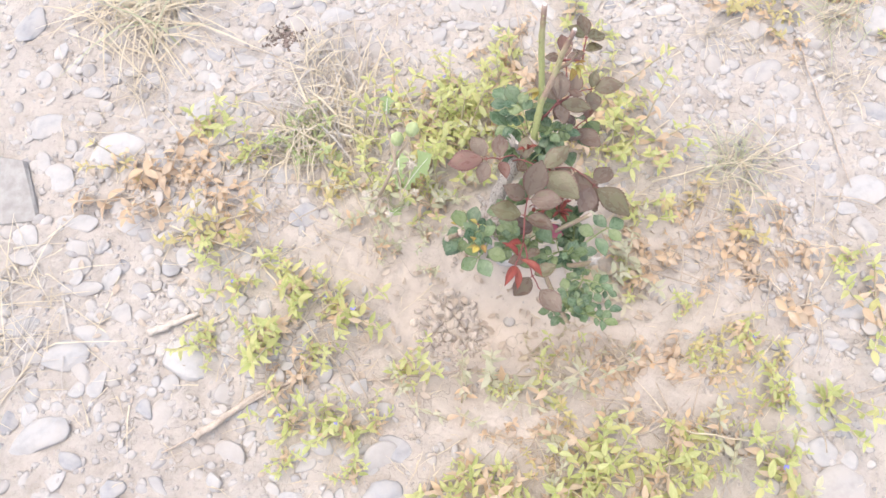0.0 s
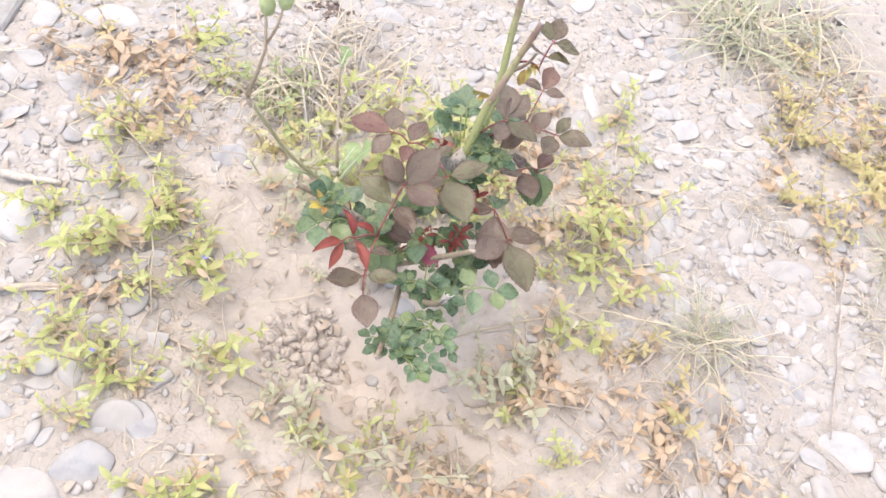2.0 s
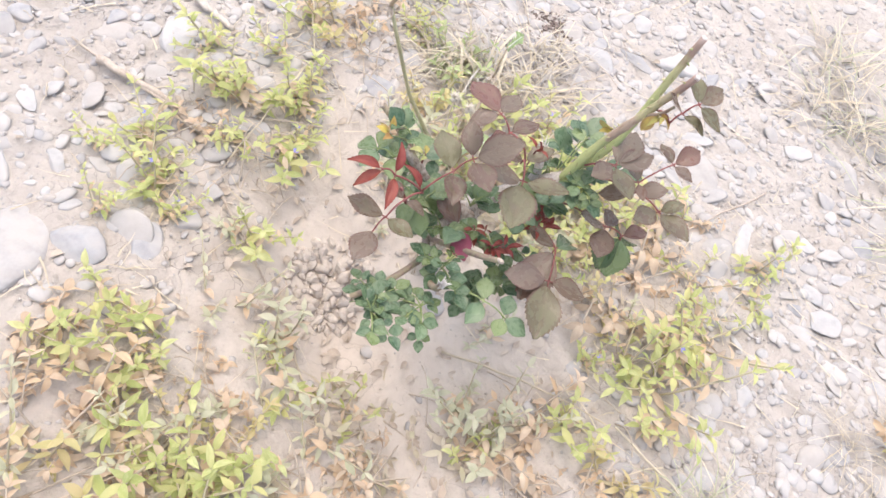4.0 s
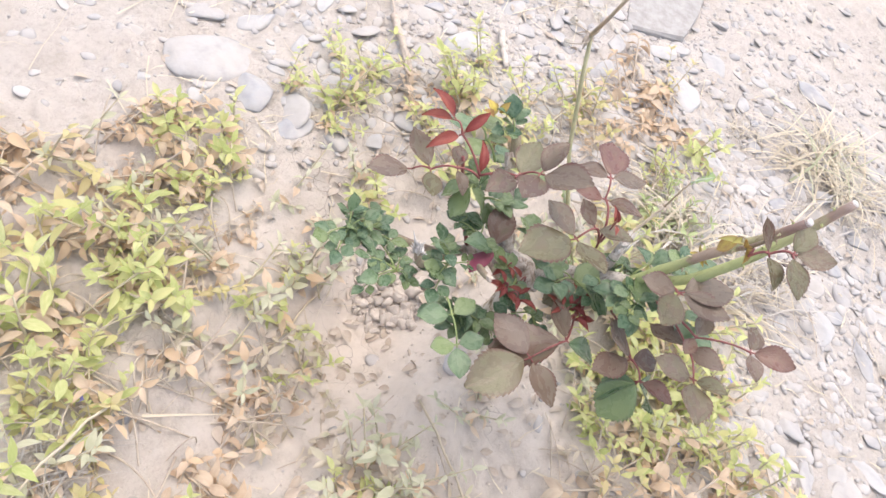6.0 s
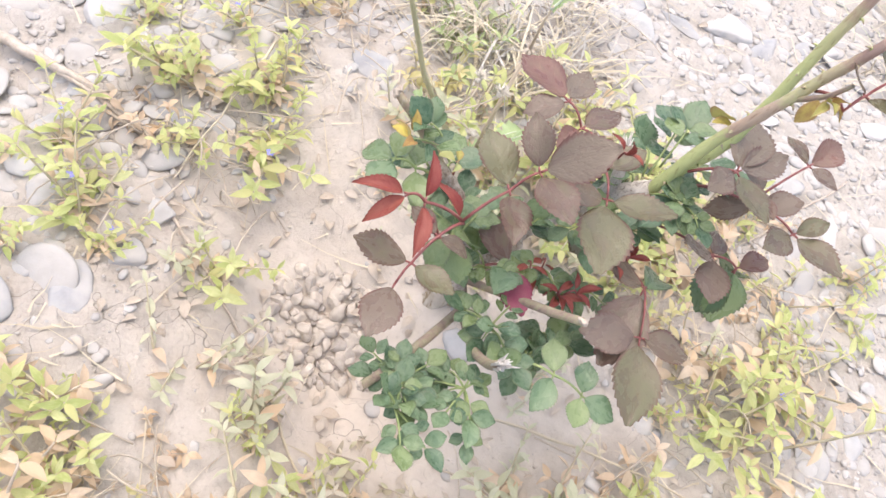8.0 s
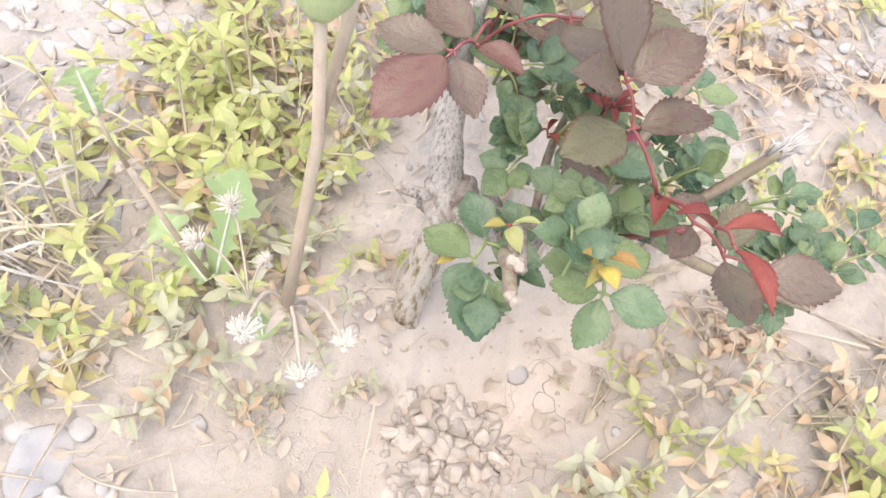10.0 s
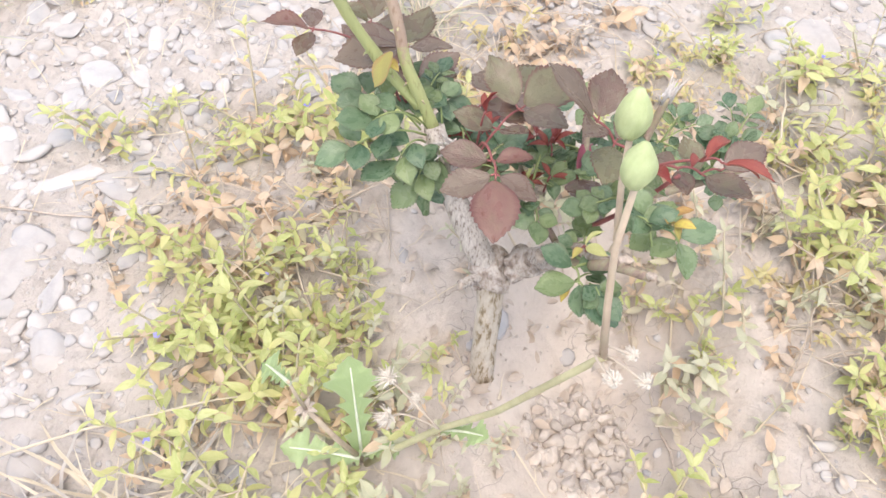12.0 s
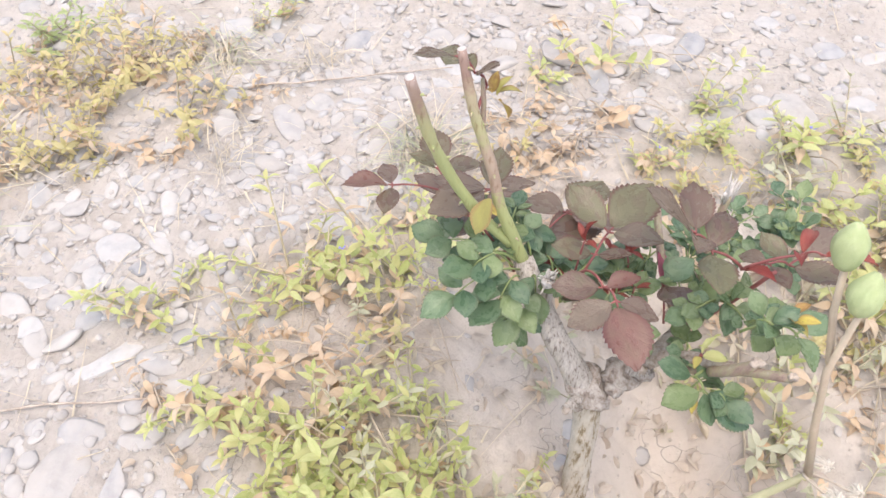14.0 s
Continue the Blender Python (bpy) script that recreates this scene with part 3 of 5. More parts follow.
stone(-0.391, 0.377, 0.044, 0.026, 85)
stone(-0.434, 0.376, 0.046, 0.040, 0)
stone(-0.294, 0.051, 0.055, 0.046, 60)
stone(-0.396, 0.292, 0.042, 0.033, 120)
stone(-0.612, 0.330, 0.051, 0.033, 20)
stone(-0.486, 0.327, 0.048, 0.029, 150)
stone(-0.558, 0.347, 0.042, 0.029, 110)
stone(-0.814, 0.323, 0.040, 0.031, 60)
stone(-0.712, 0.298, 0.040, 0.033, 20)
stone(-0.339, 0.131, 0.066, 0.044, 140)
stone(-0.513, 0.083, 0.044, 0.026, 20)
stone(-0.412, 0.496, 0.037, 0.031, 20)
stone(-0.313, 0.502, 0.037, 0.031, 10)


def pebbles(count):
    made = []
    rng = random.Random(4)
    for k in range(16):
        g = Geo()
        w, h = rng.uniform(0.5, 0.95), rng.uniform(0.18, 0.4)
        g.rock((0, 0, 0), (0.0138, 0.0138 * w, 0.0138 * h), rng, 3, rng.randint(7, 11), rng.choice((16, 24, 36)), 0.07)
        made.append(g.mesh("pebble", STONE))
    left = count
    while left:
        x, y = rng.uniform(-1.0, 1.0), rng.uniform(-0.75, 1.05)
        s = 0.018 + 0.034 * rng.random() ** 1.8
        if rng.random() > stony(x, y) or any(math.hypot(x - a, y - b) < r + s * 0.5 for a, b, r in taken):
            continue
        taken.append((x, y, s * 0.5))
        ob = new("pebble", rng.choice(made))
        ob.matrix_basis = pose(x, y, rest(x, y) - s * 0.03, rng.uniform(-10, 10), rng.uniform(-10, 10), rng.uniform(0, 360)) @ Matrix.Scale(s / 0.025, 4)
        tagged(ob, "small rounded pebble half buried in sandy soil", "pebble", "pebbles")
        left -= 1


pebbles(290)


def loose(name, count, low, high, mat, label, where, spread, seed, flat=(0.4, 0.75), sink=-0.1, power=2.4):
    """Loose grains too many to count, in one mesh; sink is how far they lie in the soil."""
    rng = np.random.default_rng(seed)
    pick = random.Random(seed)
    bm = bmesh.new()
    bmesh.ops.create_icosphere(bm, subdivisions=3 if low > 0.025 else 2 if high > 0.012 else 1, radius=1)
    ico = np.array([v.co[:] for v in bm.verts])
    tri = np.array([[v.index for v in f.verts] for f in bm.faces])
    bm.free()
    spots = []
    while len(spots) < count:
        x, y = where(pick)
        if pick.random() < spread(x, y):
            spots.append((x, y))
    verts, faces = [], []
    for k, (x, y) in enumerate(spots):
        s = low + (high - low) * pick.random() ** power
        dim = np.array([1, pick.uniform(0.55, 1.0), pick.uniform(*flat)]) * s / 2
        cut = rng.normal(0, 1, (9, 3))
        cut /= np.linalg.norm(cut, axis=1, keepdims=True) * rng.uniform(0.5, 1.0, (9, 1))
        p = ico * ((0.35 + (np.maximum(0, ico @ cut.T) ** 22).sum(1)) ** (-1 / 22))[:, None] * dim * 1.05
        turn = np.array(Euler((pick.uniform(-0.4, 0.4), pick.uniform(-0.4, 0.4), pick.uniform(0, 6.28))).to_matrix())
        verts.append(p @ turn.T + [x, y, rest(x, y) - dim[2] * sink])
        faces.append(tri + k * len(ico))
    me = bpy.data.meshes.new(name)
    me.from_pydata(np.concatenate(verts).tolist(), [], np.concatenate(faces).tolist())
    me.materials.append(mat)
    me.polygons.foreach_set("use_smooth", [True] * len(me.polygons))
    tagged(new(name, me), label, name.replace("_", " "), kind="stuff")


def wide(r):
    return r.gauss(0, 0.62), r.gauss(0.1, 0.6)


def clear(x, y):
    """1 where no larger stone lies."""
    return 0 if any(abs(x - a) < r and math.hypot(x - a, y - b) < r * 0.85 for a, b, r in taken) else 1


loose("flat_stone_cover", 560, 0.028, 0.062, GRAVEL, "flat angular pale stones bedded in gravelly dust", wide, lambda x, y: max(0.0, stony(x, y) - 0.25) * clear(x, y), 19, (0.16, 0.32), 0.3, 1.6)
loose("pebble_cover", 5200, 0.01, 0.034, GRAVEL, "pale pebbles and stone flakes covering the soil", wide, lambda x, y: max(0.0, stony(x, y)) * clear(x, y), 14, (0.2, 0.45), 0.3, 1.5)
loose("gravel", 12000, 0.004, 0.016, GRIT, "fine pale gravel strewn over the sandy soil", wide, lambda x, y: max(0.0, stony(x, y)) * (1 - hollow(x, y)) ** 2, 11, (0.35, 0.7), 0.0)
loose("grit", 14000, 0.002, 0.007, GRIT, "coarse grit over the sandy soil", wide, lambda x, y: max(0.1, stony(x, y)) * (1 - 0.9 * hollow(x, y)), 15)
loose("soil_crumbs", 1500, 0.0015, 0.006, CLOD, "fine crumbs of dry soil lying in the hollow", lambda r: (r.gauss(0.03, 0.19), r.gauss(-0.08, 0.15)), lambda x, y: 1.0, 12, (0.5, 0.9))


def concrete_slab():
    g = Geo()
    top, low = 0.0455, 0.01
    ring = [(-1.02, 0.17), (-0.91, 0.166), (-0.803, 0.15), (-0.779, 0.095), (-0.752, 0.032), (-0.84, 0.02), (-1.0, 0.015)]
    cx, cy = -0.88, 0.09
    n = len(ring)
    for z, k in ((low, 1.0), (top - 0.006, 1.0), (top, 0.96)):
        for x, y in ring:
            g.v.append((cx + (x - cx) * k, cy + (y - cy) * k, z + 0.002 * random.uniform(-1, 1)))
            g.uv.append((0, 0))
    for j in range(2):
        for i in range(n):
            g.f.append((j * n + i, j * n + (i + 1) % n, (j + 1) * n + (i + 1) % n, (j + 1) * n + i))
    g.f.append(tuple(2 * n + i for i in range(n)))
    ob = new("concrete_slab", g.mesh("concrete_slab", CONCRETE, False))
    tagged(ob, "flat broken slab of pale concrete on gravel", "slab")


concrete_slab()


def clods(count):
    made = []
    rng = random.Random(8)
    for k in range(9):
        g = Geo()
        g.rock((0, 0, 0), (0.011, 0.011 * rng.uniform(0.6, 0.95), 0.011 * rng.uniform(0.45, 0.75)), rng, 3, 5, 90, 0.03)
        made.append(g.mesh("soil_clod", CLOD, False))
    for k in range(count):
        a, d = rng.uniform(0, 6.28), rng.random() ** 0.55
        x, y = -0.036 + 0.066 * d * math.cos(a), -0.116 + 0.06 * d * math.sin(a)
        s = 0.007 + 0.019 * rng.random() ** 1.7 * (1.15 - 0.6 * d)
        ob = new("soil_clod", rng.choice(made))
        ob.matrix_basis = pose(x, y, rest(x, y) + s * 0.14 + 0.003 * max(0.0, 1 - d * d) * rng.random(), rng.uniform(-25, 25), rng.uniform(-25, 25), rng.uniform(0, 360)) @ Matrix.Scale(s / 0.02, 4)
        tagged(ob, "small dry clod of pale soil in a small heap", "clod", "heap of clods")


clods(200)
for k in range(14):
    g = Geo()
    s = random.uniform(0.004, 0.009)
    g.rock((0, 0, 0), (s, s * 0.7, s * 0.6), random, 2, 8, 24, 0.2)
    x, y = random.gauss(-0.032, 0.014), random.gauss(0.012, 0.014)
    ob = new("soil_clod", g.mesh("soil_clod", CLOD, False))
    ob.matrix_basis = pose(x, y, rest(x, y) + s * 0.3, 0, 0, random.uniform(0, 360))
    tagged(ob, "small dry clod of soil beside the rose trunk", "clod", "heap of clods")


# ---- the rose ----
rose = thing("rose_bush", (0, 0, 0), "hard-pruned rose bush with bronze and green leaves in bare soil", "rose")


def wood(name, pts, radii, mat, label="", n=10, wob=0.06):
    g = Geo()
    dense, rad = [], []
    for i in range(len(pts) - 1):
        for k in range(4):
            f = k / 4
            dense.append(Vector(pts[i]).lerp(Vector(pts[i + 1]), f))
            rad.append(radii[i] * (1 - f) + radii[i + 1] * f)
    dense.append(Vector(pts[-1]))
    rad.append(radii[-1])
    soft = dense[:]
    for _ in range(2):
        soft = [soft[0]] + [(soft[i - 1] + soft[i] * 2 + soft[i + 1]) / 4 for i in range(1, len(soft) - 1)] + [soft[-1]]
    cane = "cane" in name
    g.tube(soft, [r * (1.1 if cane and k in (5, 13, 22) else random.uniform(0.96, 1.04)) for k, r in enumerate(rad)], n, wob=wob)
    if cane:
        for k in range(2, len(soft) - 1, 2):
            d = (soft[k + 1] - soft[k - 1]).normalized()
            a = d.orthogonal()
            a.rotate(Matrix.Rotation(k * 2.3, 3, d))
            s = soft[k] + a.normalized() * rad[k] * 0.8
            g.tube([s - d * 0.001, s + a.normalized() * 0.0022 - d * 0.0005, s + a.normalized() * 0.0045 - d * 0.002], [0.0014, 0.0009, 0.0002], 5)
    ob = part(name, g, mat, rose, label)
    if name == "cane":
        h = Geo()
        end, before = Vector(pts[-1]), Vector(pts[-2])
        h.tube([end - (end - before).normalized() * 0.0015, end + (end - before).normalized() * 0.001], [radii[-1] * 1.02, radii[-1] * 0.8], n, wob=0.1)
        part("cut_end", h, FIBRE, ob, "pale pruning cut")
    return ob


def knot(at, size, label="gnarled graft union with cut stubs"):
    g = Geo()
    g.blob(at, size, 0.55, 3)
    part("graft_union", g, OLDBARK, rose, label)


wood("trunk", [(-0.004, -0.003, -0.045), (0, 0, 0.0), (0.007, 0.005, 0.08), (0.020, 0.009, 0.155), (0.026, 0.016, 0.180)],
     [0.0155, 0.0138, 0.0122, 0.0122, 0.0145], TRUNKBARK, "stout trunk with peeling pale bark", 14, 0.07)
knot((0.027, 0.014, 0.183), (0.018, 0.017, 0.016))
knot((0.034, -0.014, 0.195), (0.013, 0.017, 0.012), "knobbly old wood")
for at, s in (((0.014, 0.024, 0.173), 0.007), ((0.038, 0.012, 0.170), 0.008), ((0.016, 0.002, 0.177), 0.008), ((0.044, -0.018, 0.183), 0.007), ((0.028, -0.032, 0.204), 0.008), ((0.022, -0.006, 0.191), 0.009), ((0.047, -0.046, 0.198), 0.006)):
    knot(at, (s, s * 0.9, s * 0.8), "rough woody knob")
wood("branch", [(0.027, 0.018, 0.183), (0.035, 0.038, 0.220), (0.053, 0.061, 0.257), (0.076, 0.079, 0.296)], [0.0125, 0.0105, 0.0095, 0.0082], BARK, "grey fissured old branch", 12, 0.1)
wood("branch", [(0.032, -0.001, 0.187), (0.042, -0.036, 0.203), (0.062, -0.061, 0.220), (0.087, -0.076, 0.229)], [0.0075, 0.006, 0.005, 0.0043], OLDBARK, "grey fissured old branch", 12, 0.16)
wood("branch", [(0.036, -0.016, 0.195), (0.026, -0.036, 0.236), (0.004, -0.054, 0.272), (-0.015, -0.067, 0.290)], [0.0075, 0.0062, 0.0056, 0.005], OLDBARK, "grey fissured old branch", 10, 0.1)
wood("cane", [(0.076, 0.079, 0.293), (0.077, 0.091, 0.325), (0.079, 0.103, 0.354), (0.086, 0.109, 0.381), (0.092, 0.118, 0.406), (0.096, 0.126, 0.429), (0.101, 0.130, 0.446), (0.106, 0.135, 0.468)],
     [0.0052, 0.0047, 0.0044, 0.0042, 0.004, 0.0038, 0.0036, 0.0031], SCARREDCANE, "pruned cane, green below, with scarred brown bark above")
wood("cane", [(0.077, 0.091, 0.314), (0.082, 0.116, 0.339), (0.077, 0.139, 0.384), (0.072, 0.153, 0.422), (0.071, 0.160, 0.448), (0.070, 0.166, 0.473)],
     [0.0042, 0.0044, 0.0041, 0.0039, 0.0038, 0.0033], FRESHCANE, "green pruned cane with a brown dying end")
wood("side_twig", [(0.093, 0.119, 0.406), (0.107, 0.118, 0.424), (0.113, 0.120, 0.441)], [0.0022, 0.0019, 0.0014], CANEBROWN, "thin withered twig")


def stub(pts, radius, mat, white=True, label="pruned stub with a dead end"):
    ob = wood("stub", pts, [radius] * (len(pts) - 1) + [radius * 0.86], mat, label)
    end = Vector(pts[-1])
    way = (end - Vector(pts[-2])).normalized()
    g = Geo()
    if white:
        for k in range(26):
            o = Vector((random.gauss(0, 1), random.gauss(0, 1), random.gauss(0, 1))) * radius * 0.55
            tip = end + way * random.uniform(0.004, 0.017) + o * random.uniform(0.8, 2.2)
            g.tube([end - way * 0.006 + o * 0.8, end.lerp(tip, 0.5) + o * 0.3, tip], [0.0009, 0.0008, 0.0003], 5)
    for k in range(5):
        o = Vector((random.gauss(0, 1), random.gauss(0, 1), random.gauss(0, 1))) * radius * 0.4
        g.blob(end + o, (radius * 0.7, radius * 0.6, radius * 0.6), 0.8, 2)
    part("cut_end", g, FIBRE if white else STICK, ob, "splintered white dead wood" if white else "dry brown cut")


stub([(0.087, -0.076, 0.229), (0.123, -0.091, 0.243), (0.143, -0.097, 0.272), (0.150, -0.101, 0.297)], 0.0036, CANEBROWN)
stub([(0.087, -0.076, 0.229), (0.102, -0.120, 0.235), (0.113, -0.155, 0.251), (0.120, -0.178, 0.264)], 0.0035, CANEBROWN, False, "thin dead stub")
stub([(0.062, -0.061, 0.222), (0.102, -0.046, 0.253), (0.132, -0.040, 0.284), (0.148, -0.037, 0.303)], 0.0032, CANEBROWN, False, "short brown pruned stub")
stub([(-0.008, -0.059, 0.277), (-0.026, -0.070, 0.306), (-0.043, -0.084, 0.328)], 0.0036, CANEBROWN, False, "greyish stub with a withered end")
stub([(-0.008, -0.057, 0.274), (-0.019, -0.063, 0.295), (-0.026, -0.072, 0.314)], 0.0045, CANEBROWN, False, "short brown pruned stub")
stub([(0.012, -0.041, 0.240), (-0.001, -0.057, 0.264), (-0.010, -0.061, 0.277), (-0.015, -0.063, 0.289)], 0.0033, CANEBROWN, False, "greyish stub with a withered end")
wood("shoot_stalk", [(0.062, -0.061, 0.220), (0.056, -0.085, 0.266), (0.051, -0.104, 0.320)], [0.0024, 0.002, 0.0016], REDSTALK, "upright red shoot stalk", 7)
stub([(0.053, 0.059, 0.255), (0.058, 0.061, 0.292), (0.048, 0.063, 0.309)], 0.005, BARK, True, "broken stub with shredded white bark")
stub([(0.024, 0.012, 0.181), (0.010, 0.028, 0.185), (0.001, 0.037, 0.189)], 0.0045, BARK, False, "short broken spur")
stub([(0.036, -0.018, 0.197), (0.022, -0.026, 0.220)], 0.006, BARK, False, "short broken spur")
stub([(0.052, -0.036, 0.205), (0.085, -0.007, 0.218), (0.117, 0.009, 0.225)], 0.003, CANEBROWN, False, "slender brown stub with a rough cut")


leaflets = {}


def leaflet_mesh(mat, kind):
    """Serrated rose leaflets one unit long, some flat, some folded; green ones rounder."""
    key = (mat.name, kind)
    if key not in leaflets:
        g = Geo()
        fold, bend, width = ((0.15, 0.12, 0.68), (0.32, 0.35, 0.62), (0.6, 0.5, 0.52), (0.2, -0.18, 0.64))[kind % 4]
        if mat is ROSEGREEN:
            width *= 1.16
        if kind >= 4:
            fold, bend, width = 0.8, 0.5, 0.34
        g.leaf((0, 0, 0), (0, 1, 0), (0, 0, 1), 1, width, fold, bend, 36, (0.05, 0.062, 0.055, 0.07)[kind % 4], 1.0 if mat is ROSEGREEN else 0.95)
        leaflets[key] = g.mesh("leaflet", mat)
    return leaflets[key]


def leaflet(parent, at, way, up, size, mat, kind=0):
    way = Vector(way).normalized()
    up = Vector(up)
    side = way.cross(up).normalized()
    nor = side.cross(way)
    m = Matrix((side, way, nor)).transposed().to_4x4()
    ob = new("leaflet", leaflet_mesh(mat, kind))
    ob.parent = parent
    ob.matrix_basis = Matrix.Translation(at) @ m @ Matrix.Scale(size, 4)
    return ob


def sprig(base, tip, size, mat, pairs=2, up=(0, 0, 1), stalk=None, droop=0.012, curl=0, bare=0.3, label="bronze compound rose leaf on a red stalk", first=None):
    """One compound leaf: a stalk with paired leaflets and one at the end. The end leaflet's tip lies at tip."""
    base, tip, up = Vector(base), Vector(tip), Vector(up)
    way = (tip - base).normalized()
    end = tip - way * size * 0.95
    pts = arc(base, end, droop, 6)
    g = Geo()
    g.tube(pts, [0.00095 - 0.00006 * i for i in range(7)], 6)
    stem = part("leaf", g, stalk or (GREENSTALK if mat is ROSEGREEN else REDSTALK), rose, label)
    side = way.cross(up).normalized()
    jig = random.uniform

    def kind():
        return curl if curl >= 4 else random.choice((0, 1, 3, curl))

    leaflet(stem, pts[-1], way + Vector((jig(-0.1, 0.1), jig(-0.1, 0.1), jig(-0.25, 0.05))), up + Vector((jig(-0.3, 0.3), jig(-0.3, 0.3), 0)), size, first or mat, kind())
    for p in range(pairs):
        f = 1 - (1 - bare) * (p + 0.35) / max(1, pairs) * 0.95
        at = base.lerp(end, f) + Vector((0, 0, 1)) * droop * 4 * f * (1 - f)
        for s in (-1, 1):
            d = side * s + way * jig(0.35, 0.75) + Vector((0, 0, jig(-0.3, 0.25)))
            leaflet(stem, at + side * s * 0.0015, d, up + side * s * jig(-0.2, 0.35) + way * jig(-0.25, 0.25), size * jig(0.64, 0.86) * (1 - 0.1 * p), mat, kind())
    return stem


def compound(label, stalk, *leaves):
    """One compound leaf on a stalk through given points; each leaf: the stalk point it springs from, its tip, and its material."""
    stalk = [Vector(p) for p in stalk]
    dense = []
    for i in range(len(stalk) - 1):
        dense += arc(stalk[i], stalk[i + 1], 0.004, 5)[:-1]
    dense.append(stalk[-1])
    g = Geo()
    g.tube(dense, [0.0012 - 0.0004 * i / len(dense) for i in range(len(dense))], 6)
    jig = random.uniform
    joints = []
    for at, tip, mat, *more in leaves:
        root, tip = stalk[at], Vector(tip)
        foot = root.lerp(tip, 0.1)
        g.tube([root, foot], [0.0009, 0.0007], 5)
        joints.append((foot, tip, mat, more))
    stem = part("leaf", g, GREENSTALK if leaves[0][2] is ROSEGREEN else REDSTALK, rose, label)
    for foot, tip, mat, more in joints:
        way = tip - foot
        leaflet(stem, foot, way, more[0] if more else (jig(-0.25, 0.25), jig(-0.25, 0.25), 1), way.length, mat, more[1] if len(more) > 1 else random.choice((0, 0, 1, 3)))


# bronze leaves: stalks from the canes outwards, then leaflets by their tips
BRONZE_LEAF = "bronze compound rose leaf on a red stalk"
compound(BRONZE_LEAF, ((0.058, -0.082, 0.312), (0.062, -0.104, 0.315), (0.069, -0.125, 0.305), (0.077, -0.140, 0.303)),
         (3, (0.104, -0.173, 0.311), BRONZE), (2, (0.044, -0.157, 0.316), BRONZE), (2, (0.100, -0.111, 0.306), BRONZE), (1, (0.037, -0.111, 0.319), BRONZE), (1, (0.079, -0.087, 0.307), BRONZE))
compound(BRONZE_LEAF, ((0.054, 0.043, 0.297), (0.045, 0.038, 0.324), (0.026, 0.029, 0.329), (0.008, 0.025, 0.339)),
         (3, (-0.044, 0.018, 0.338), REDBRONZE), (3, (-0.012, 0.059, 0.333), BRONZE), (3, (-0.000, -0.006, 0.330), BRONZE), (2, (0.025, 0.066, 0.332), BRONZE), (2, (0.035, 0.002, 0.334), REDBRONZE))
compound(BRONZE_LEAF, ((0.046, 0.043, 0.297), (0.060, 0.030, 0.324), (0.082, 0.017, 0.324)),
         (2, (0.129, -0.025, 0.332), BRONZE), (2, (0.065, -0.019, 0.336), BRONZE), (2, (0.118, 0.046, 0.336), BRONZE), (1, (0.048, 0.007, 0.337), BRONZE), (1, (0.061, 0.063, 0.334), BRONZE))
compound(BRONZE_LEAF, ((0.057, -0.083, 0.314), (0.057, -0.053, 0.335), (0.059, -0.037, 0.351)),
         (2, (0.075, 0.002, 0.383), BRONZE), (2, (0.029, -0.029, 0.373), BRONZE), (2, (0.102, -0.043, 0.362), BRONZE), (1, (0.013, -0.047, 0.345), BRONZE), (1, (0.093, -0.071, 0.343), BRONZE))
compound(BRONZE_LEAF, ((0.091, 0.058, 0.239), (0.135, 0.054, 0.256), (0.166, 0.029, 0.252)),
         (2, (0.217, -0.013, 0.246), BRONZE, (0.25, 0, 1), 0), (2, (0.144, -0.015, 0.259), BRONZE, (0.1, -0.2, 1), 0), (2, (0.194, 0.064, 0.243), BRONZE), (1, (0.169, -0.006, 0.236), BRONZE), (1, (0.127, 0.091, 0.239), ROSEGREEN), (1, (0.107, 0.029, 0.266), BRONZE))
compound(BRONZE_LEAF, ((0.087, 0.108, 0.304), (0.125, 0.138, 0.313), (0.155, 0.148, 0.315)),
         (2, (0.198, 0.153, 0.324), BRONZE), (2, (0.161, 0.171, 0.329), BRONZE), (2, (0.157, 0.111, 0.322), BRONZE), (1, (0.139, 0.167, 0.325), BRONZE), (1, (0.106, 0.111, 0.293), BRONZE))
compound(BRONZE_LEAF, ((0.087, 0.103, 0.304), (0.120, 0.140, 0.323), (0.117, 0.183, 0.334)),
         (2, (0.114, 0.222, 0.342), REDBRONZE), (2, (0.088, 0.188, 0.334), BRONZE), (2, (0.142, 0.192, 0.334), BRONZE), (1, (0.093, 0.148, 0.325), BRONZE), (1, (0.141, 0.133, 0.321), REDBRONZE))
compound("small bronze rose leaf near a cane end", ((0.098, 0.124, 0.418), (0.121, 0.116, 0.429), (0.121, 0.125, 0.439), (0.123, 0.136, 0.450)),
         (3, (0.117, 0.166, 0.457), BRONZE), (3, (0.100, 0.144, 0.462), BRONZE), (3, (0.149, 0.151, 0.439), BRONZE), (2, (0.106, 0.109, 0.455), BRONZE), (2, (0.146, 0.135, 0.438), BRONZE))
compound(BRONZE_LEAF, ((0.083, 0.093, 0.323), (0.104, 0.108, 0.345)),
         (1, (0.076, 0.154, 0.350), BRONZE), (1, (0.110, 0.074, 0.349), BRONZE), (1, (0.109, 0.153, 0.346), BRONZE), (1, (0.147, 0.098, 0.345), BRONZE))
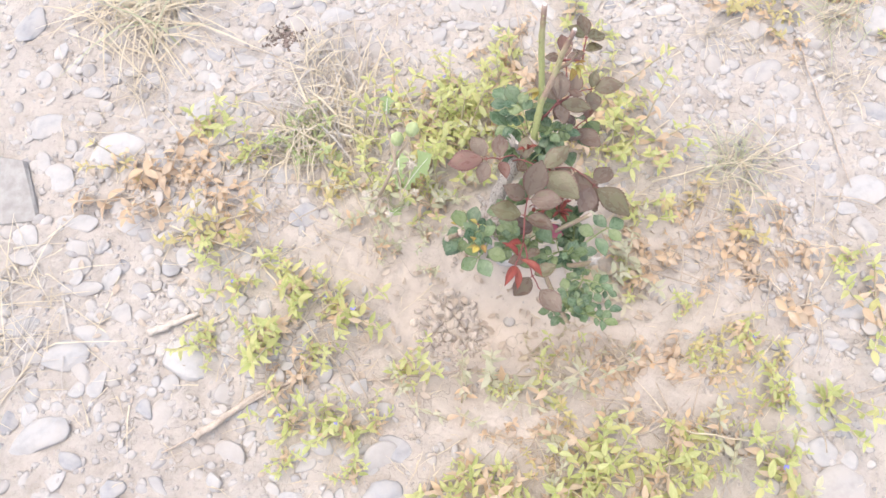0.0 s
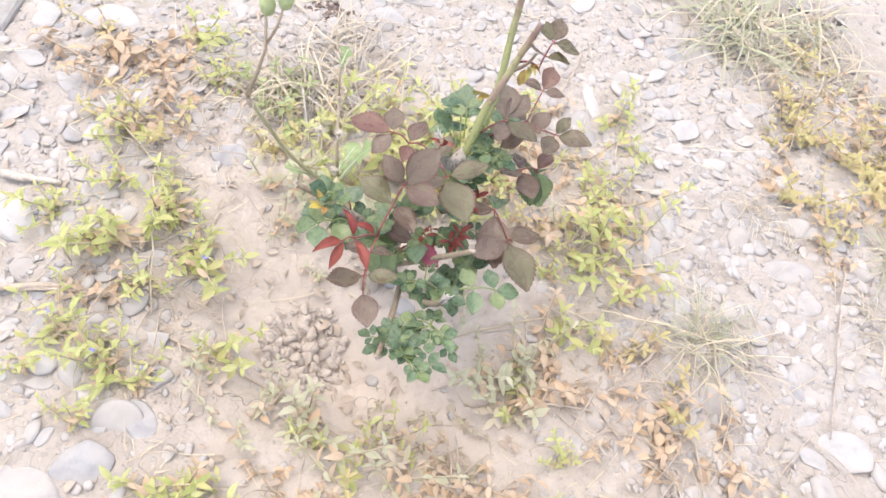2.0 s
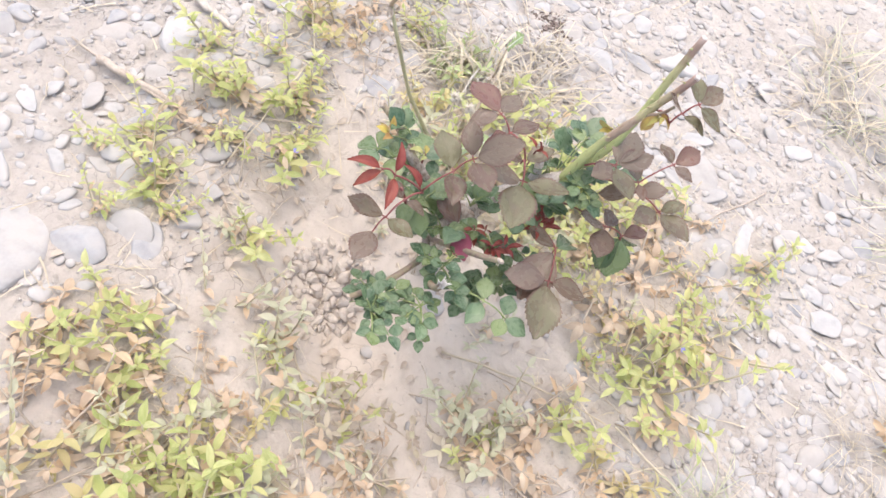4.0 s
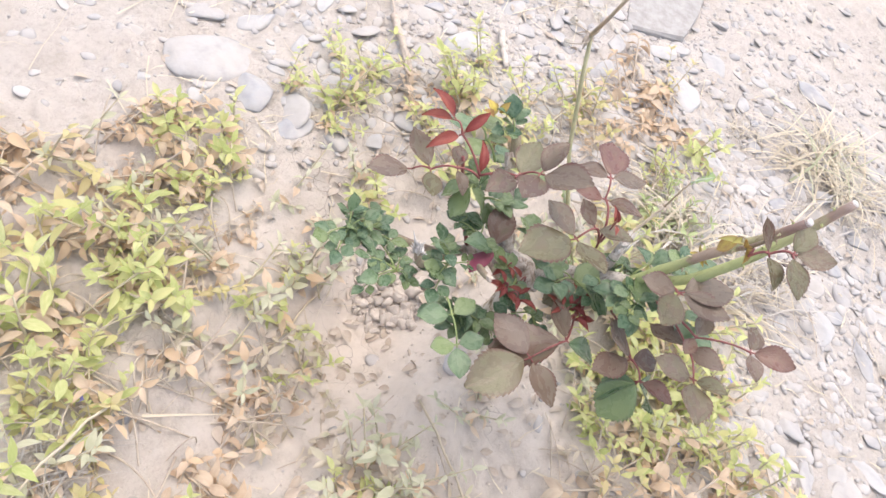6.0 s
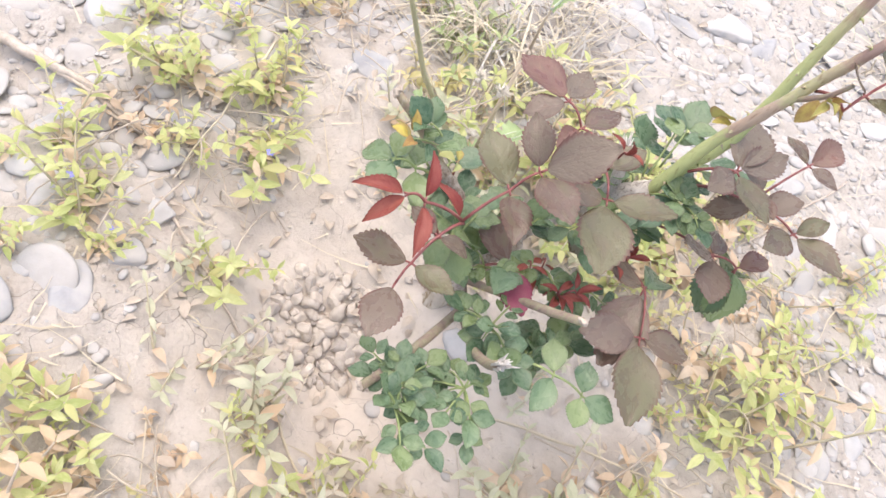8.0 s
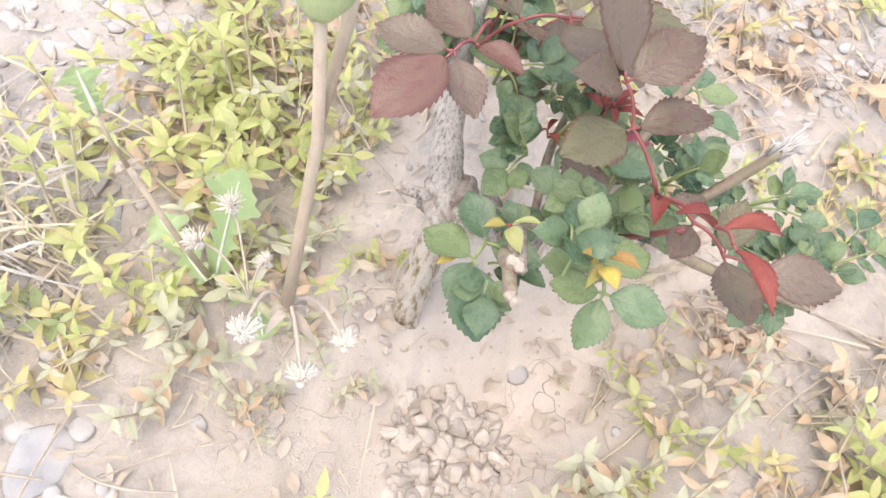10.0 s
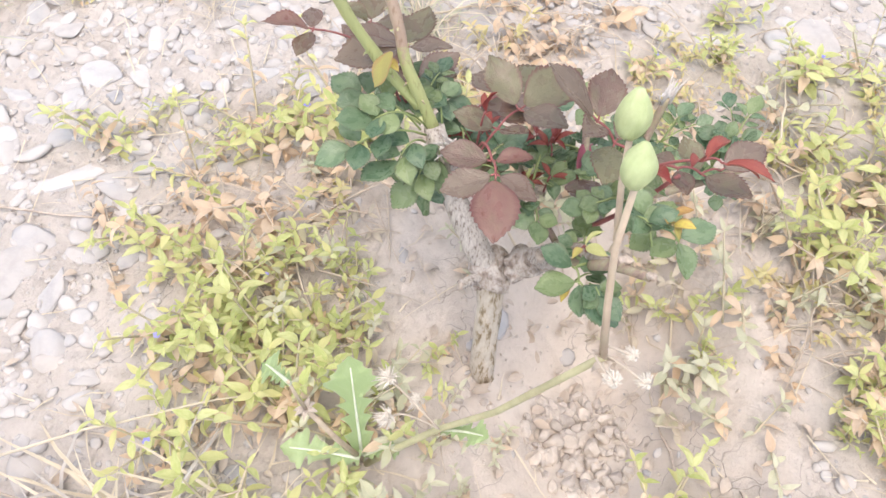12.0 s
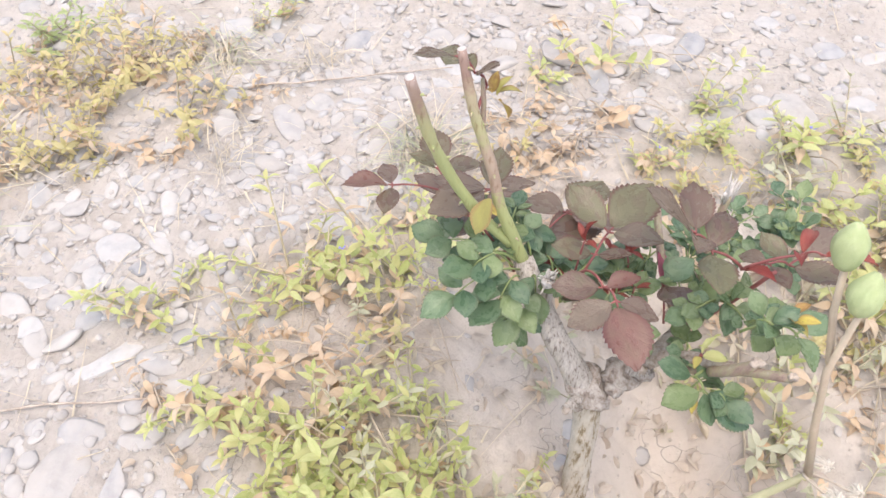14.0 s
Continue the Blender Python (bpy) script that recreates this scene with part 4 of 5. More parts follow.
compound(BRONZE_LEAF, ((0.087, 0.083, 0.265), (0.138, 0.107, 0.279), (0.154, 0.119, 0.279)),
         (1, (0.127, 0.069, 0.300), BRONZE), (1, (0.171, 0.075, 0.281), BRONZE), (2, (0.159, 0.152, 0.281), REDBRONZE), (2, (0.178, 0.105, 0.235), ROSEGREEN), (2, (0.143, 0.151, 0.238), ROSEGREEN), (2, (0.163, 0.092, 0.240), ROSEGREEN), (1, (0.120, 0.135, 0.271), BRONZE))
compound("bronze leaf with one bright magenta leaflet", ((0.062, -0.046, 0.231), (0.081, -0.040, 0.261)),
         (1, (0.118, -0.052, 0.261), MAGENTA, (-0.3, -0.5, 0.8), 0), (1, (0.041, -0.048, 0.282), BRONZE, (0.6, 0.2, 0.7), 0), (1, (0.098, -0.066, 0.276), ROSEGREEN))
compound("green rose leaf hanging below the bronze ones", ((0.051, -0.080, 0.286), (0.056, -0.086, 0.298)),
         (1, (0.082, -0.088, 0.273), ROSEGREEN, (0.2, -0.5, 0.7)), (1, (0.068, -0.109, 0.282), ROSEGREEN), (1, (0.061, -0.061, 0.274), ROSEGREEN), (0, (0.022, -0.076, 0.277), ROSEGREEN))
compound("green rose leaf among the bronze ones", ((0.072, 0.043, 0.244), (0.082, 0.045, 0.261)),
         (1, (0.054, 0.053, 0.279), ROSEGREEN), (1, (0.085, 0.078, 0.265), ROSEGREEN), (1, (0.109, 0.041, 0.266), ROSEGREEN), (0, (0.086, 0.013, 0.254), BRONZE), (0, (0.101, 0.023, 0.244), BRONZE))
compound("green rose leaf hanging from a stub", ((0.142, -0.066, 0.248), (0.164, -0.049, 0.253), (0.184, -0.034, 0.245)),
         (2, (0.209, -0.019, 0.240), ROSEGREEN), (2, (0.165, -0.014, 0.242), ROSEGREEN), (2, (0.201, -0.054, 0.247), ROSEGREEN), (1, (0.179, -0.076, 0.253), ROSEGREEN), (1, (0.141, -0.036, 0.257), ROSEGREEN))
compound("green rose leaf low on the bush", ((-0.002, -0.057, 0.264), (-0.011, -0.045, 0.270), (-0.022, -0.049, 0.271)),
         (2, (-0.042, -0.054, 0.255), ROSEGREEN), (2, (-0.044, -0.083, 0.256), ROSEGREEN), (2, (-0.031, -0.018, 0.266), ROSEGREEN), (1, (-0.003, -0.018, 0.278), ROSEGREEN), (1, (0.005, -0.072, 0.270), ROSEGREEN))
compound("green rose leaf beside a withered stub", ((0.013, -0.076, 0.296), (0.008, -0.093, 0.312), (-0.001, -0.105, 0.316)),
         (2, (-0.024, -0.118, 0.306), ROSEGREEN), (2, (0.014, -0.131, 0.319), ROSEGREEN), (2, (-0.019, -0.087, 0.318), ROSEGREEN), (1, (0.035, -0.104, 0.311), ROSEGREEN), (1, (-0.010, -0.075, 0.306), ROSEGREEN))
compound("small yellowing rose leaf", ((0.003, -0.052, 0.270), (-0.001, -0.047, 0.285)), (1, (-0.012, -0.040, 0.287), YELLOW, (0.5, 0, 1), 2), (1, (0.010, -0.057, 0.296), WEED, (0.5, 0.3, 1), 4), (1, (-0.009, -0.062, 0.294), WEED, (0, 0.6, 1), 2))
# young red shoots
compound("young crimson rose shoot", ((0.057, -0.083, 0.314), (0.049, -0.113, 0.342), (0.044, -0.123, 0.349)),
         (2, (0.031, -0.152, 0.363), YOUNGRED, (0.3, 0.4, 1), 4), (2, (0.048, -0.154, 0.344), YOUNGRED, (0.2, 0.4, 1), 4), (1, (0.031, -0.099, 0.363), YOUNGRED, (0.6, 0.2, 1), 4), (1, (0.079, -0.133, 0.343), YOUNGRED, (-0.2, 0.5, 1), 4), (0, (0.036, -0.092, 0.336), YOUNGRED, (0.4, 0.4, 1), 4))
for base, tip in (((0.055, 0.043, 0.307), (0.065, 0.038, 0.357)), ((0.076, -0.017, 0.239), (0.101, -0.027, 0.255)), ((0.076, 0.003, 0.229), (0.097, -0.013, 0.241)), ((0.098, 0.060, 0.250), (0.101, 0.038, 0.266)), ((0.098, 0.060, 0.250), (0.085, 0.043, 0.272)),
                  ((0.106, -0.019, 0.245), (0.126, -0.004, 0.262)), ((0.114, -0.012, 0.245), (0.122, 0.015, 0.265)), ((0.111, 0.042, 0.25), (0.09, 0.054, 0.272)), ((0.111, 0.042, 0.25), (0.11, 0.026, 0.275)), ((0.111, 0.048, 0.25), (0.101, 0.071, 0.262)), ((0.112, -0.013, 0.25), (0.121, -0.03, 0.27))):
    sprig(base, tip, 0.02, YOUNGRED, 1, (0.1, 0.2, 1), curl=4, bare=0.4, label="young crimson rose shoot")
# green leaves below the canes
for base, tip, size in (
    ((0.065, 0.083, 0.297), (0.021, 0.158, 0.305), 0.036), ((0.062, 0.083, 0.292), (0.013, 0.118, 0.291), 0.04), ((0.059, 0.073, 0.282), (0.021, 0.098, 0.256), 0.036),
    ((0.058, 0.071, 0.274), (0.038, 0.083, 0.227), 0.034), ((0.066, 0.088, 0.307), (0.038, 0.143, 0.330), 0.034), ((0.069, 0.088, 0.297), (0.103, 0.168, 0.299), 0.036),
    ((0.064, 0.073, 0.287), (0.032, 0.063, 0.275), 0.03), ((0.072, 0.083, 0.297), (0.087, 0.143, 0.284), 0.032), ((0.073, 0.053, 0.275), (0.111, 0.069, 0.289), 0.03), ((0.079, 0.073, 0.296), (0.131, 0.094, 0.303), 0.03)):
    sprig(base, tip, size * 0.84, ROSEGREEN, 2, (-0.25, 0.15, 1), label="green compound rose leaf")


def tuffet(at, root, count, size, reach):
    """A close bunch of small green leaves."""
    at, root = Vector(at), Vector(root)
    for k in range(count):
        d = Vector((random.gauss(0, 1), random.gauss(0, 1), random.gauss(0.25, 0.6))).normalized()
        tip = at + d * reach * random.uniform(0.8, 1.4)
        sprig(root.lerp(at, 0.7), tip, size * random.uniform(0.62, 0.98), ROSEGREEN, 2, (d.x * 0.4, d.y * 0.4, 1), droop=0.004, label="small green rose leaf")


tuffet((0.129, -0.153, 0.251), (0.116, -0.155, 0.248), 8, 0.021, 0.036)
tuffet((0.151, -0.117, 0.247), (0.132, -0.096, 0.247), 8, 0.021, 0.034)
tuffet((0.118, -0.072, 0.251), (0.102, -0.071, 0.237), 7, 0.022, 0.034)
tuffet((0.147, -0.050, 0.216), (0.122, -0.046, 0.243), 7, 0.024, 0.036)
tuffet((0.151, -0.165, 0.270), (0.119, -0.165, 0.258), 6, 0.021, 0.032)
tuffet((0.077, 0.040, 0.267), (0.062, 0.033, 0.255), 3, 0.028, 0.035)
tuffet((0.053, -0.074, 0.283), (0.051, -0.080, 0.271), 4, 0.026, 0.036)
tuffet((0.003, -0.072, 0.336), (0.005, -0.067, 0.295), 1, 0.026, 0.036)
tuffet((-0.019, -0.096, 0.320), (-0.011, -0.077, 0.286), 1, 0.028, 0.036)
tuffet((-0.023, -0.059, 0.261), (-0.005, -0.057, 0.266), 1, 0.03, 0.036)
tuffet((-0.009, -0.050, 0.241), (-0.002, -0.051, 0.256), 1, 0.032, 0.034)
tuffet((0.022, -0.056, 0.255), (0.032, -0.046, 0.240), 2, 0.024, 0.03)
tuffet((0.090, -0.007, 0.242), (0.071, -0.007, 0.234), 3, 0.026, 0.032)
tuffet((0.107, 0.093, 0.304), (0.083, 0.083, 0.296), 3, 0.026, 0.032)
tuffet((0.131, -0.017, 0.200), (0.110, -0.007, 0.222), 4, 0.026, 0.034)
tuffet((0.111, 0.023, 0.229), (0.086, 0.013, 0.223), 4, 0.026, 0.034)
tuffet((0.077, -0.056, 0.263), (0.062, -0.056, 0.236), 4, 0.024, 0.032)
tuffet((0.057, -0.011, 0.260), (0.047, -0.007, 0.225), 4, 0.026, 0.034)
# withered yellow leaves
for at, way, size in (((0.073, 0.111, 0.368), (-0.45, 0.3, -0.6), 0.028), ((0.067, 0.105, 0.357), (0.3, 0.5, 0.1), 0.016), ((-0.003, -0.096, 0.334), (-0.3, -0.6, 0.6), 0.016),
                      ((-0.001, -0.097, 0.334), (-0.8, -0.1, 0.3), 0.016), ((0.002, -0.095, 0.336), (0.3, -0.7, 0.5), 0.014), ((-0.006, -0.093, 0.336), (-0.3, 0.3, 0.9), 0.014),
                      ((0.111, 0.110, 0.429), (0.5, -0.4, 0.4), 0.018), ((0.113, 0.110, 0.429), (0.2, -0.8, 0.1), 0.018), ((0.111, 0.113, 0.431), (0.8, 0.2, -0.3), 0.016), ((0.109, 0.108, 0.427), (0.1, -0.5, -0.8), 0.018),
                      ((0.114, 0.112, 0.429), (0.5, -0.1, 0.8), 0.014), ((-0.026, -0.042, 0.268), (-0.6, 0.2, 0), 0.013)):
    tagged(leaflet(rose, at, way, (0.1, 0.2, 1), size, YELLOW, 0 if size > 0.025 else random.choice((1, 2, 4))), "withered yellow leaf").name = "withered_leaf"


# ---- the sow thistle ----
thistle = thing("sow_thistle", (-0.125, 0.097, rest(-0.125, 0.097)), "sow thistle with tall bent stem, green buds and dried heads", "thistle")
TH = Vector(thistle.location)


def local(points):
    return [Vector(p) - TH for p in points]


def thistle_leaf(base, tip, width, label="lobed green leaf with a white midrib"):
    base, tip = Vector(base) - TH, Vector(tip) - TH
    way = (tip - base)
    length = way.length
    way.normalize()
    side = way.cross(Vector((0, 0, 1))).normalized()
    g = Geo()
    rows = 36
    for i in range(rows + 1):
        s = i / rows
        if s < 0.68:
            saw = (s * 5.2 + 0.25 * math.sin(s * 9 + length * 70)) % 1.0
            w = width / 2 * (0.35 + 0.5 * s) * (0.42 + 0.75 * saw ** 1.4)
        else:
            w = width / 2 * ((1 - s) / 0.32) ** 0.75 * (1 + 0.14 * math.sin(s * 70))
        w = max(w, width * 0.03)
        mid = base + way * length * s + Vector((0, 0, 1)) * length * (0.25 * s * (1 - s))
        for c in (-1, -0.5, 0, 0.5, 1):
            back = 0.12 * abs(c) * w
            g.v.append(mid - way * back + side * c * w + Vector((0, 0, 1)) * (0.3 * abs(c) * w + 0.006 * abs(c) * noise.noise(Vector((i * 0.35, c * 1.5, length * 90)))))
            g.uv.append(((c + 1) / 2, s))
    for i in range(rows):
        for k in range(4):
            q = i * 5 + k
            g.f.append((q, q + 1, q + 6, q + 5))
    leaf = part("leaf", g, THISTLE, thistle, label)
    r = Geo()
    r.tube([base + way * length * s / 8 + Vector((0, 0, 1)) * (length * 0.25 * (s / 8) * (1 - s / 8) + 0.001) for s in range(8)], [0.0017 - 0.00017 * s for s in range(8)], 6)
    part("midrib", r, RIB, leaf, "white midrib")


for start, tip, w in (((-0.123, 0.097, 0.060), (-0.072, 0.116, 0.165), 0.052), ((-0.129, 0.097, 0.070), (-0.133, 0.170, 0.070), 0.04), ((-0.123, 0.095, 0.060), (-0.110, 0.059, 0.086), 0.03), ((-0.115, 0.028, 0.158), (-0.128, -0.006, 0.205), 0.028)):
    thistle_leaf(start, tip, w)
g = Geo()
g.tube(local([(-0.125, 0.097, 0.030), (-0.121, 0.067, 0.095), (-0.115, 0.032, 0.158), (-0.120, -0.006, 0.240), (-0.124, -0.036, 0.335), (-0.127, -0.048, 0.378)]), [0.0034, 0.0031, 0.0028, 0.0025, 0.0023, 0.0022], 8)
stem = part("stem", g, THSTEM, thistle, "ribbed green stem")
g = Geo()
g.tube(local([(-0.127, -0.048, 0.376), (-0.115, -0.041, 0.410), (-0.104, -0.035, 0.445), (-0.100, -0.032, 0.488)]), [0.0023, 0.002, 0.0018, 0.0015], 8)
g.tube(local([(-0.103, -0.034, 0.450), (-0.091, -0.029, 0.475), (-0.084, -0.026, 0.498)]), [0.0017, 0.0017, 0.0016], 6)
part("flower_stalk", g, THRED, thistle, "reddish upper stem")


def bud(at, way, size):
    """A closed green flower head with overlapping bracts."""
    at, way = Vector(at) - TH, Vector(way).normalized()
    q = way.to_track_quat("Z", "Y").to_matrix()
    g = Geo()
    rows, n = 9, 14
    for i in range(rows + 1):
        s = i / rows
        r = size * 0.5 * (math.sin(math.pi * (0.12 + 0.82 * s)) ** 0.7) * (1 if s < 0.6 else 1 - 0.5 * (s - 0.6))
        for k in range(n):
            a = 2 * math.pi * k / n
            rr = r * (1 + 0.05 * (-1) ** k)
            g.v.append(at + q @ Vector((rr * math.cos(a), rr * math.sin(a), size * 1.5 * (s - 0.15))))
            g.uv.append((k / n, s))
    for i in range(rows):
        for k in range(n):
            g.f.append((i * n + k, i * n + (k + 1) % n, (i + 1) * n + (k + 1) % n, (i + 1) * n + k))
    g.f.append(tuple(rows * n + k for k in range(n)))
    g.f.append(tuple(range(n))[::-1])
    part("bud", g, BUD, thistle, "closed round green bud")


bud((-0.099, -0.031, 0.490), (0.2, 0.05, 1), 0.0145)
bud((-0.083, -0.025, 0.501), (0.3, 0.05, 1), 0.0145)
g = Geo()
g.tube(local([(-0.124, 0.097, 0.050), (-0.132, 0.112, 0.130), (-0.137, 0.128, 0.214)]), [0.0028, 0.0024, 0.0019], 8)
g.tube(local([(-0.137, 0.128, 0.214), (-0.138, 0.131, 0.245), (-0.137, 0.134, 0.268)]), [0.0015, 0.0013, 0.0012], 6)
branch = part("side_stem", g, THRED, thistle, "thin brownish side stem")
for k in range(7):
    w = k * 2.4
    g = Geo()
    g.leaf(Vector((-0.137, 0.128, 0.214)) - TH, (math.cos(w), math.sin(w), random.uniform(-0.6, 0.6)), (0, 0, 1), 0.009, 0.004, 0.5, 0.8, 5)
    part("withered_bract", g, DEADLEAF, branch, "shrivelled brown bract")
thistle_leaf((-0.137, 0.133, 0.262), (-0.134, 0.149, 0.285), 0.026, "small nibbled green leaf")


def dry_head(at, size, root=None):
    """A spent flower head of dry white bristles on a thin stalk."""
    at = Vector(at) - TH
    if root is not None:
        s = Geo()
        s.tube(arc(Vector(root) - TH, at, 0.012, 6, (0.4, 0.6, 0.2)), [0.0008] * 7, 6)
        part("stalk", s, DRYSTEM, thistle, "thin dry stalk")
    g = Geo()
    lean = Vector((random.uniform(-0.5, 0.5), random.uniform(-0.5, 0.5), 0.8))
    for k in range(90):
        d = Vector((random.gauss(0, 1), random.gauss(0, 1), random.gauss(0, 1))).normalized()
        d = (d * 0.8 + lean * 1.1).normalized()
        n = size * random.uniform(0.5, 1.0)
        droop = Vector((d.x, d.y, -0.9)) * n * random.uniform(0.1, 0.5)
        g.tube([at, at + d * n * 0.55, at + d * n * 0.85 + droop * 0.5, at + d * n * 0.9 + droop], [0.0006, 0.0005, 0.0004, 0.0002], 4)
    g.blob(at - lean * size * 0.12, (size * 0.24, size * 0.24, size * 0.24), 0.4, 1)
    tagged(part("dry_head", g, DRYFLUFF, thistle, "spent white bristly flower head"), kind="stuff")


dry_head((-0.100, 0.074, 0.207), 0.0135, (-0.119, 0.031, 0.172))
dry_head((-0.127, 0.068, 0.200), 0.0135, (-0.119, 0.031, 0.172))
dry_head((-0.095, 0.050, 0.158), 0.011, (-0.118, 0.033, 0.168))
dry_head((-0.145, -0.052, 0.387), 0.0075, (-0.127, -0.048, 0.376))
dry_head((-0.137, -0.072, 0.375), 0.0075, (-0.127, -0.048, 0.376))
dry_head((-0.117, -0.068, 0.362), 0.007, (-0.127, -0.048, 0.374))

for k in range(6):
    w = k * 2.4
    g = Geo()
    g.leaf(Vector((-0.127, -0.049, 0.375)) - TH, (math.cos(w), math.sin(w), random.uniform(-0.7, 0.4)), (0, 0, 1), random.uniform(0.008, 0.015), 0.0035, 0.8, 1.2, 6)
    part("withered_bract", g, DEADLEAF, stem, "shrivelled pale bract")


# ---- weeds ----
KINDS = {
    "G": (WEED, WEEDSTEM, "low yellow-green weed with small pointed leaves", "weed"),
    "Y": (WEEDYELLOW, WEEDSTEM, "yellowing low weed with small leaves", "weed"),
    "P": (WEEDPALE, WEEDSTEM, "pale grey-green low weed on bare soil", "weed"),
    "D": (WEEDDARK, WEEDSTEM, "deeper green low weed among dry grass", "weed"),
    "W": (WEEDTAN, DRYSTEM, "withered pale tan weed with hanging dry leaves", "weed"),
    "B": (WEEDBROWN, DRYSTEM, "withered orange-brown low weed", "weed"),
}


def weed(kind, seed):
    """A spreading plant of jointed shoots with leaves in crossed pairs, about 6 cm across."""
    leaf_mat, stem_mat, label, category = KINDS[kind]
    rng = random.Random(seed)
    root = thing("weed", (0, 0, 0), label, category, "weeds round the rose")
    for k in range(rng.randint(2, 3) if kind == "W" else rng.randint(3, 5)):
        a = rng.uniform(0, 6.28)
        reach, rise = rng.uniform(0.02, 0.07), rng.uniform(0.025, 0.075)
        if kind in "BW":
            rise *= 0.6
        p = Vector((rng.gauss(0, 0.01), rng.gauss(0, 0.01), -0.004))
        tip = p + Vector((math.cos(a) * reach, math.sin(a) * reach, rise))
        pts = arc(p, tip, rng.uniform(-0.004, 0.008), 6, (math.cos(a), math.sin(a), 0.3))
        g, h, low = Geo(), Geo(), Geo()
        g.tube(pts, [0.0013, 0.0012, 0.0012, 0.0011, 0.001, 0.0009, 0.0008], 5)
        turn = rng.uniform(0, 6.28)
        for i in range(1, 7):
            d = (pts[i] - pts[i - 1]).normalized()
            top = i >= 5
            for s in range(3 if i == 6 else 2):
                if rng.random() < (0.5 if kind == "W" else 0.14):
                    continue
                w = turn + i * 1.57 + s * (2.1 if i == 6 else 3.14) + rng.uniform(-0.5, 0.5)
                out = Vector((math.cos(w), math.sin(w), 0))
                way = out + d * (0.75 if top else rng.uniform(-0.1, 0.5))
                if kind in "BW":
                    way.z -= rng.uniform(0.1, 0.7)
                size = rng.uniform(0.0115, 0.0225) * (0.9 if top else 1.05)
                old = kind in "GPY" and i <= 3 and rng.random() < 0.52
                (low if old else h).leaf(pts[i], way, d + Vector((rng.uniform(-0.3, 0.3), rng.uniform(-0.3, 0.3), 0.5)), size, size * (rng.uniform(0.36, 0.52) if kind == "B" else rng.uniform(0.3, 0.44)), rng.uniform(0.1, 0.5), rng.uniform(0.1, 0.7) * (1.6 if kind == "B" else 1), 5)
        stalk = part("shoot", g, stem_mat, root)
        part("foliage", h, leaf_mat, stalk)
        if low.v:
            part("dead_foliage", low, WEEDBROWN, stalk, "withered brown lower leaves")
        if kind == "G" and rng.random() < 0.04:
            f = Geo()
            for s in range(5):
                w = s * 1.257
                f.leaf(tip + Vector((0.004, 0.004, 0.003)), (math.cos(w), math.sin(w), 0.35), (0, 0, 1), 0.0045, 0.004, 0.1, 0.0, 4)
            part("flower", f, BLUE, stalk, "small blue five-petalled flower")
    return root


stock = {k: [weed(k, 100 * i + ord(k)) for i in range(n)] for k, n in (("G", 5), ("Y", 3), ("P", 3), ("D", 2), ("B", 4), ("W", 4))}
grown = random.Random(21)


def plant(kind, x, y, scale):
    ob = grown.choice(stock[kind])
    m = pose(x, y, rest(x, y), grown.uniform(-12, 12), grown.uniform(-12, 12), grown.uniform(0, 360)) @ Matrix.Scale(scale, 4)
    if ob.name in planted:
        copy_thing(ob, m)
    else:
        waiting.append((ob, m))
        planted.add(ob.name)


planted, waiting = set(), []


def clump(kind, x, y, r):
    """Weeds of one kind growing together."""
    tall = x > 0.1 and y < -0.28
    n = max(1, round((r / (0.052 if tall else 0.037)) ** 2))
    for k in range(min(n, 8)):
        a, d = grown.uniform(0, 6.28), r * 0.75 * math.sqrt(grown.random()) if n > 1 else 0
        plant(kind, x + d * math.cos(a), y + d * math.sin(a), grown.uniform(0.75, 1.15) * (1.25 if tall else 1 if n > 1 else max(0.5, r / 0.03)))


clump("G", -0.283, -0.068, 0.034)
clump("G", -0.221, -0.113, 0.038)
clump("G", -0.371, -0.169, 0.053)
clump("G", -0.320, -0.140, 0.038)
clump("G", -0.254, -0.178, 0.033)
clump("B", -0.303, -0.227, 0.033)
clump("G", -0.200, -0.278, 0.055)
clump("G", -0.285, -0.343, 0.023)
clump("G", -0.175, -0.378, 0.018)
clump("P", -0.117, -0.233, 0.024)
clump("P", -0.071, -0.032, 0.020)
clump("P", -0.147, -0.010, 0.020)
clump("B", -0.461, 0.112, 0.058)
clump("Y", -0.412, 0.037, 0.036)
clump("Y", -0.497, 0.016, 0.031)
clump("D", -0.314, 0.203, 0.048)
clump("G", -0.097, 0.171, 0.041)
clump("G", -0.036, 0.280, 0.064)
clump("G", 0.005, 0.220, 0.062)
clump("G", -0.116, 0.116, 0.035)
clump("P", -0.066, 0.085, 0.030)
clump("G", 0.274, -0.059, 0.025)
clump("G", 0.304, 0.210, 0.043)
clump("G", 0.330, 0.188, 0.032)
clump("G", 0.048, 0.306, 0.032)
clump("B", 0.450, 0.003, 0.062)
clump("B", 0.377, 0.033, 0.046)
clump("B", 0.537, 0.016, 0.043)
clump("B", 0.308, -0.207, 0.039)
clump("B", 0.230, -0.203, 0.024)
clump("W", 0.191, -0.169, 0.032)
clump("P", 0.190, -0.251, 0.029)
clump("G", 0.355, -0.092, 0.022)
clump("Y", 0.414, -0.180, 0.022)
clump("Y", 0.481, -0.191, 0.022)
clump("G", 0.553, -0.235, 0.031)
clump("P", 0.108, -0.277, 0.038)
clump("G", 0.162, -0.325, 0.042)
clump("G", 0.200, -0.369, 0.051)
clump("G", 0.140, -0.385, 0.045)
clump("G", 0.049, -0.382, 0.036)
clump("G", 0.023, -0.374, 0.027)
clump("G", -0.053, -0.399, 0.036)
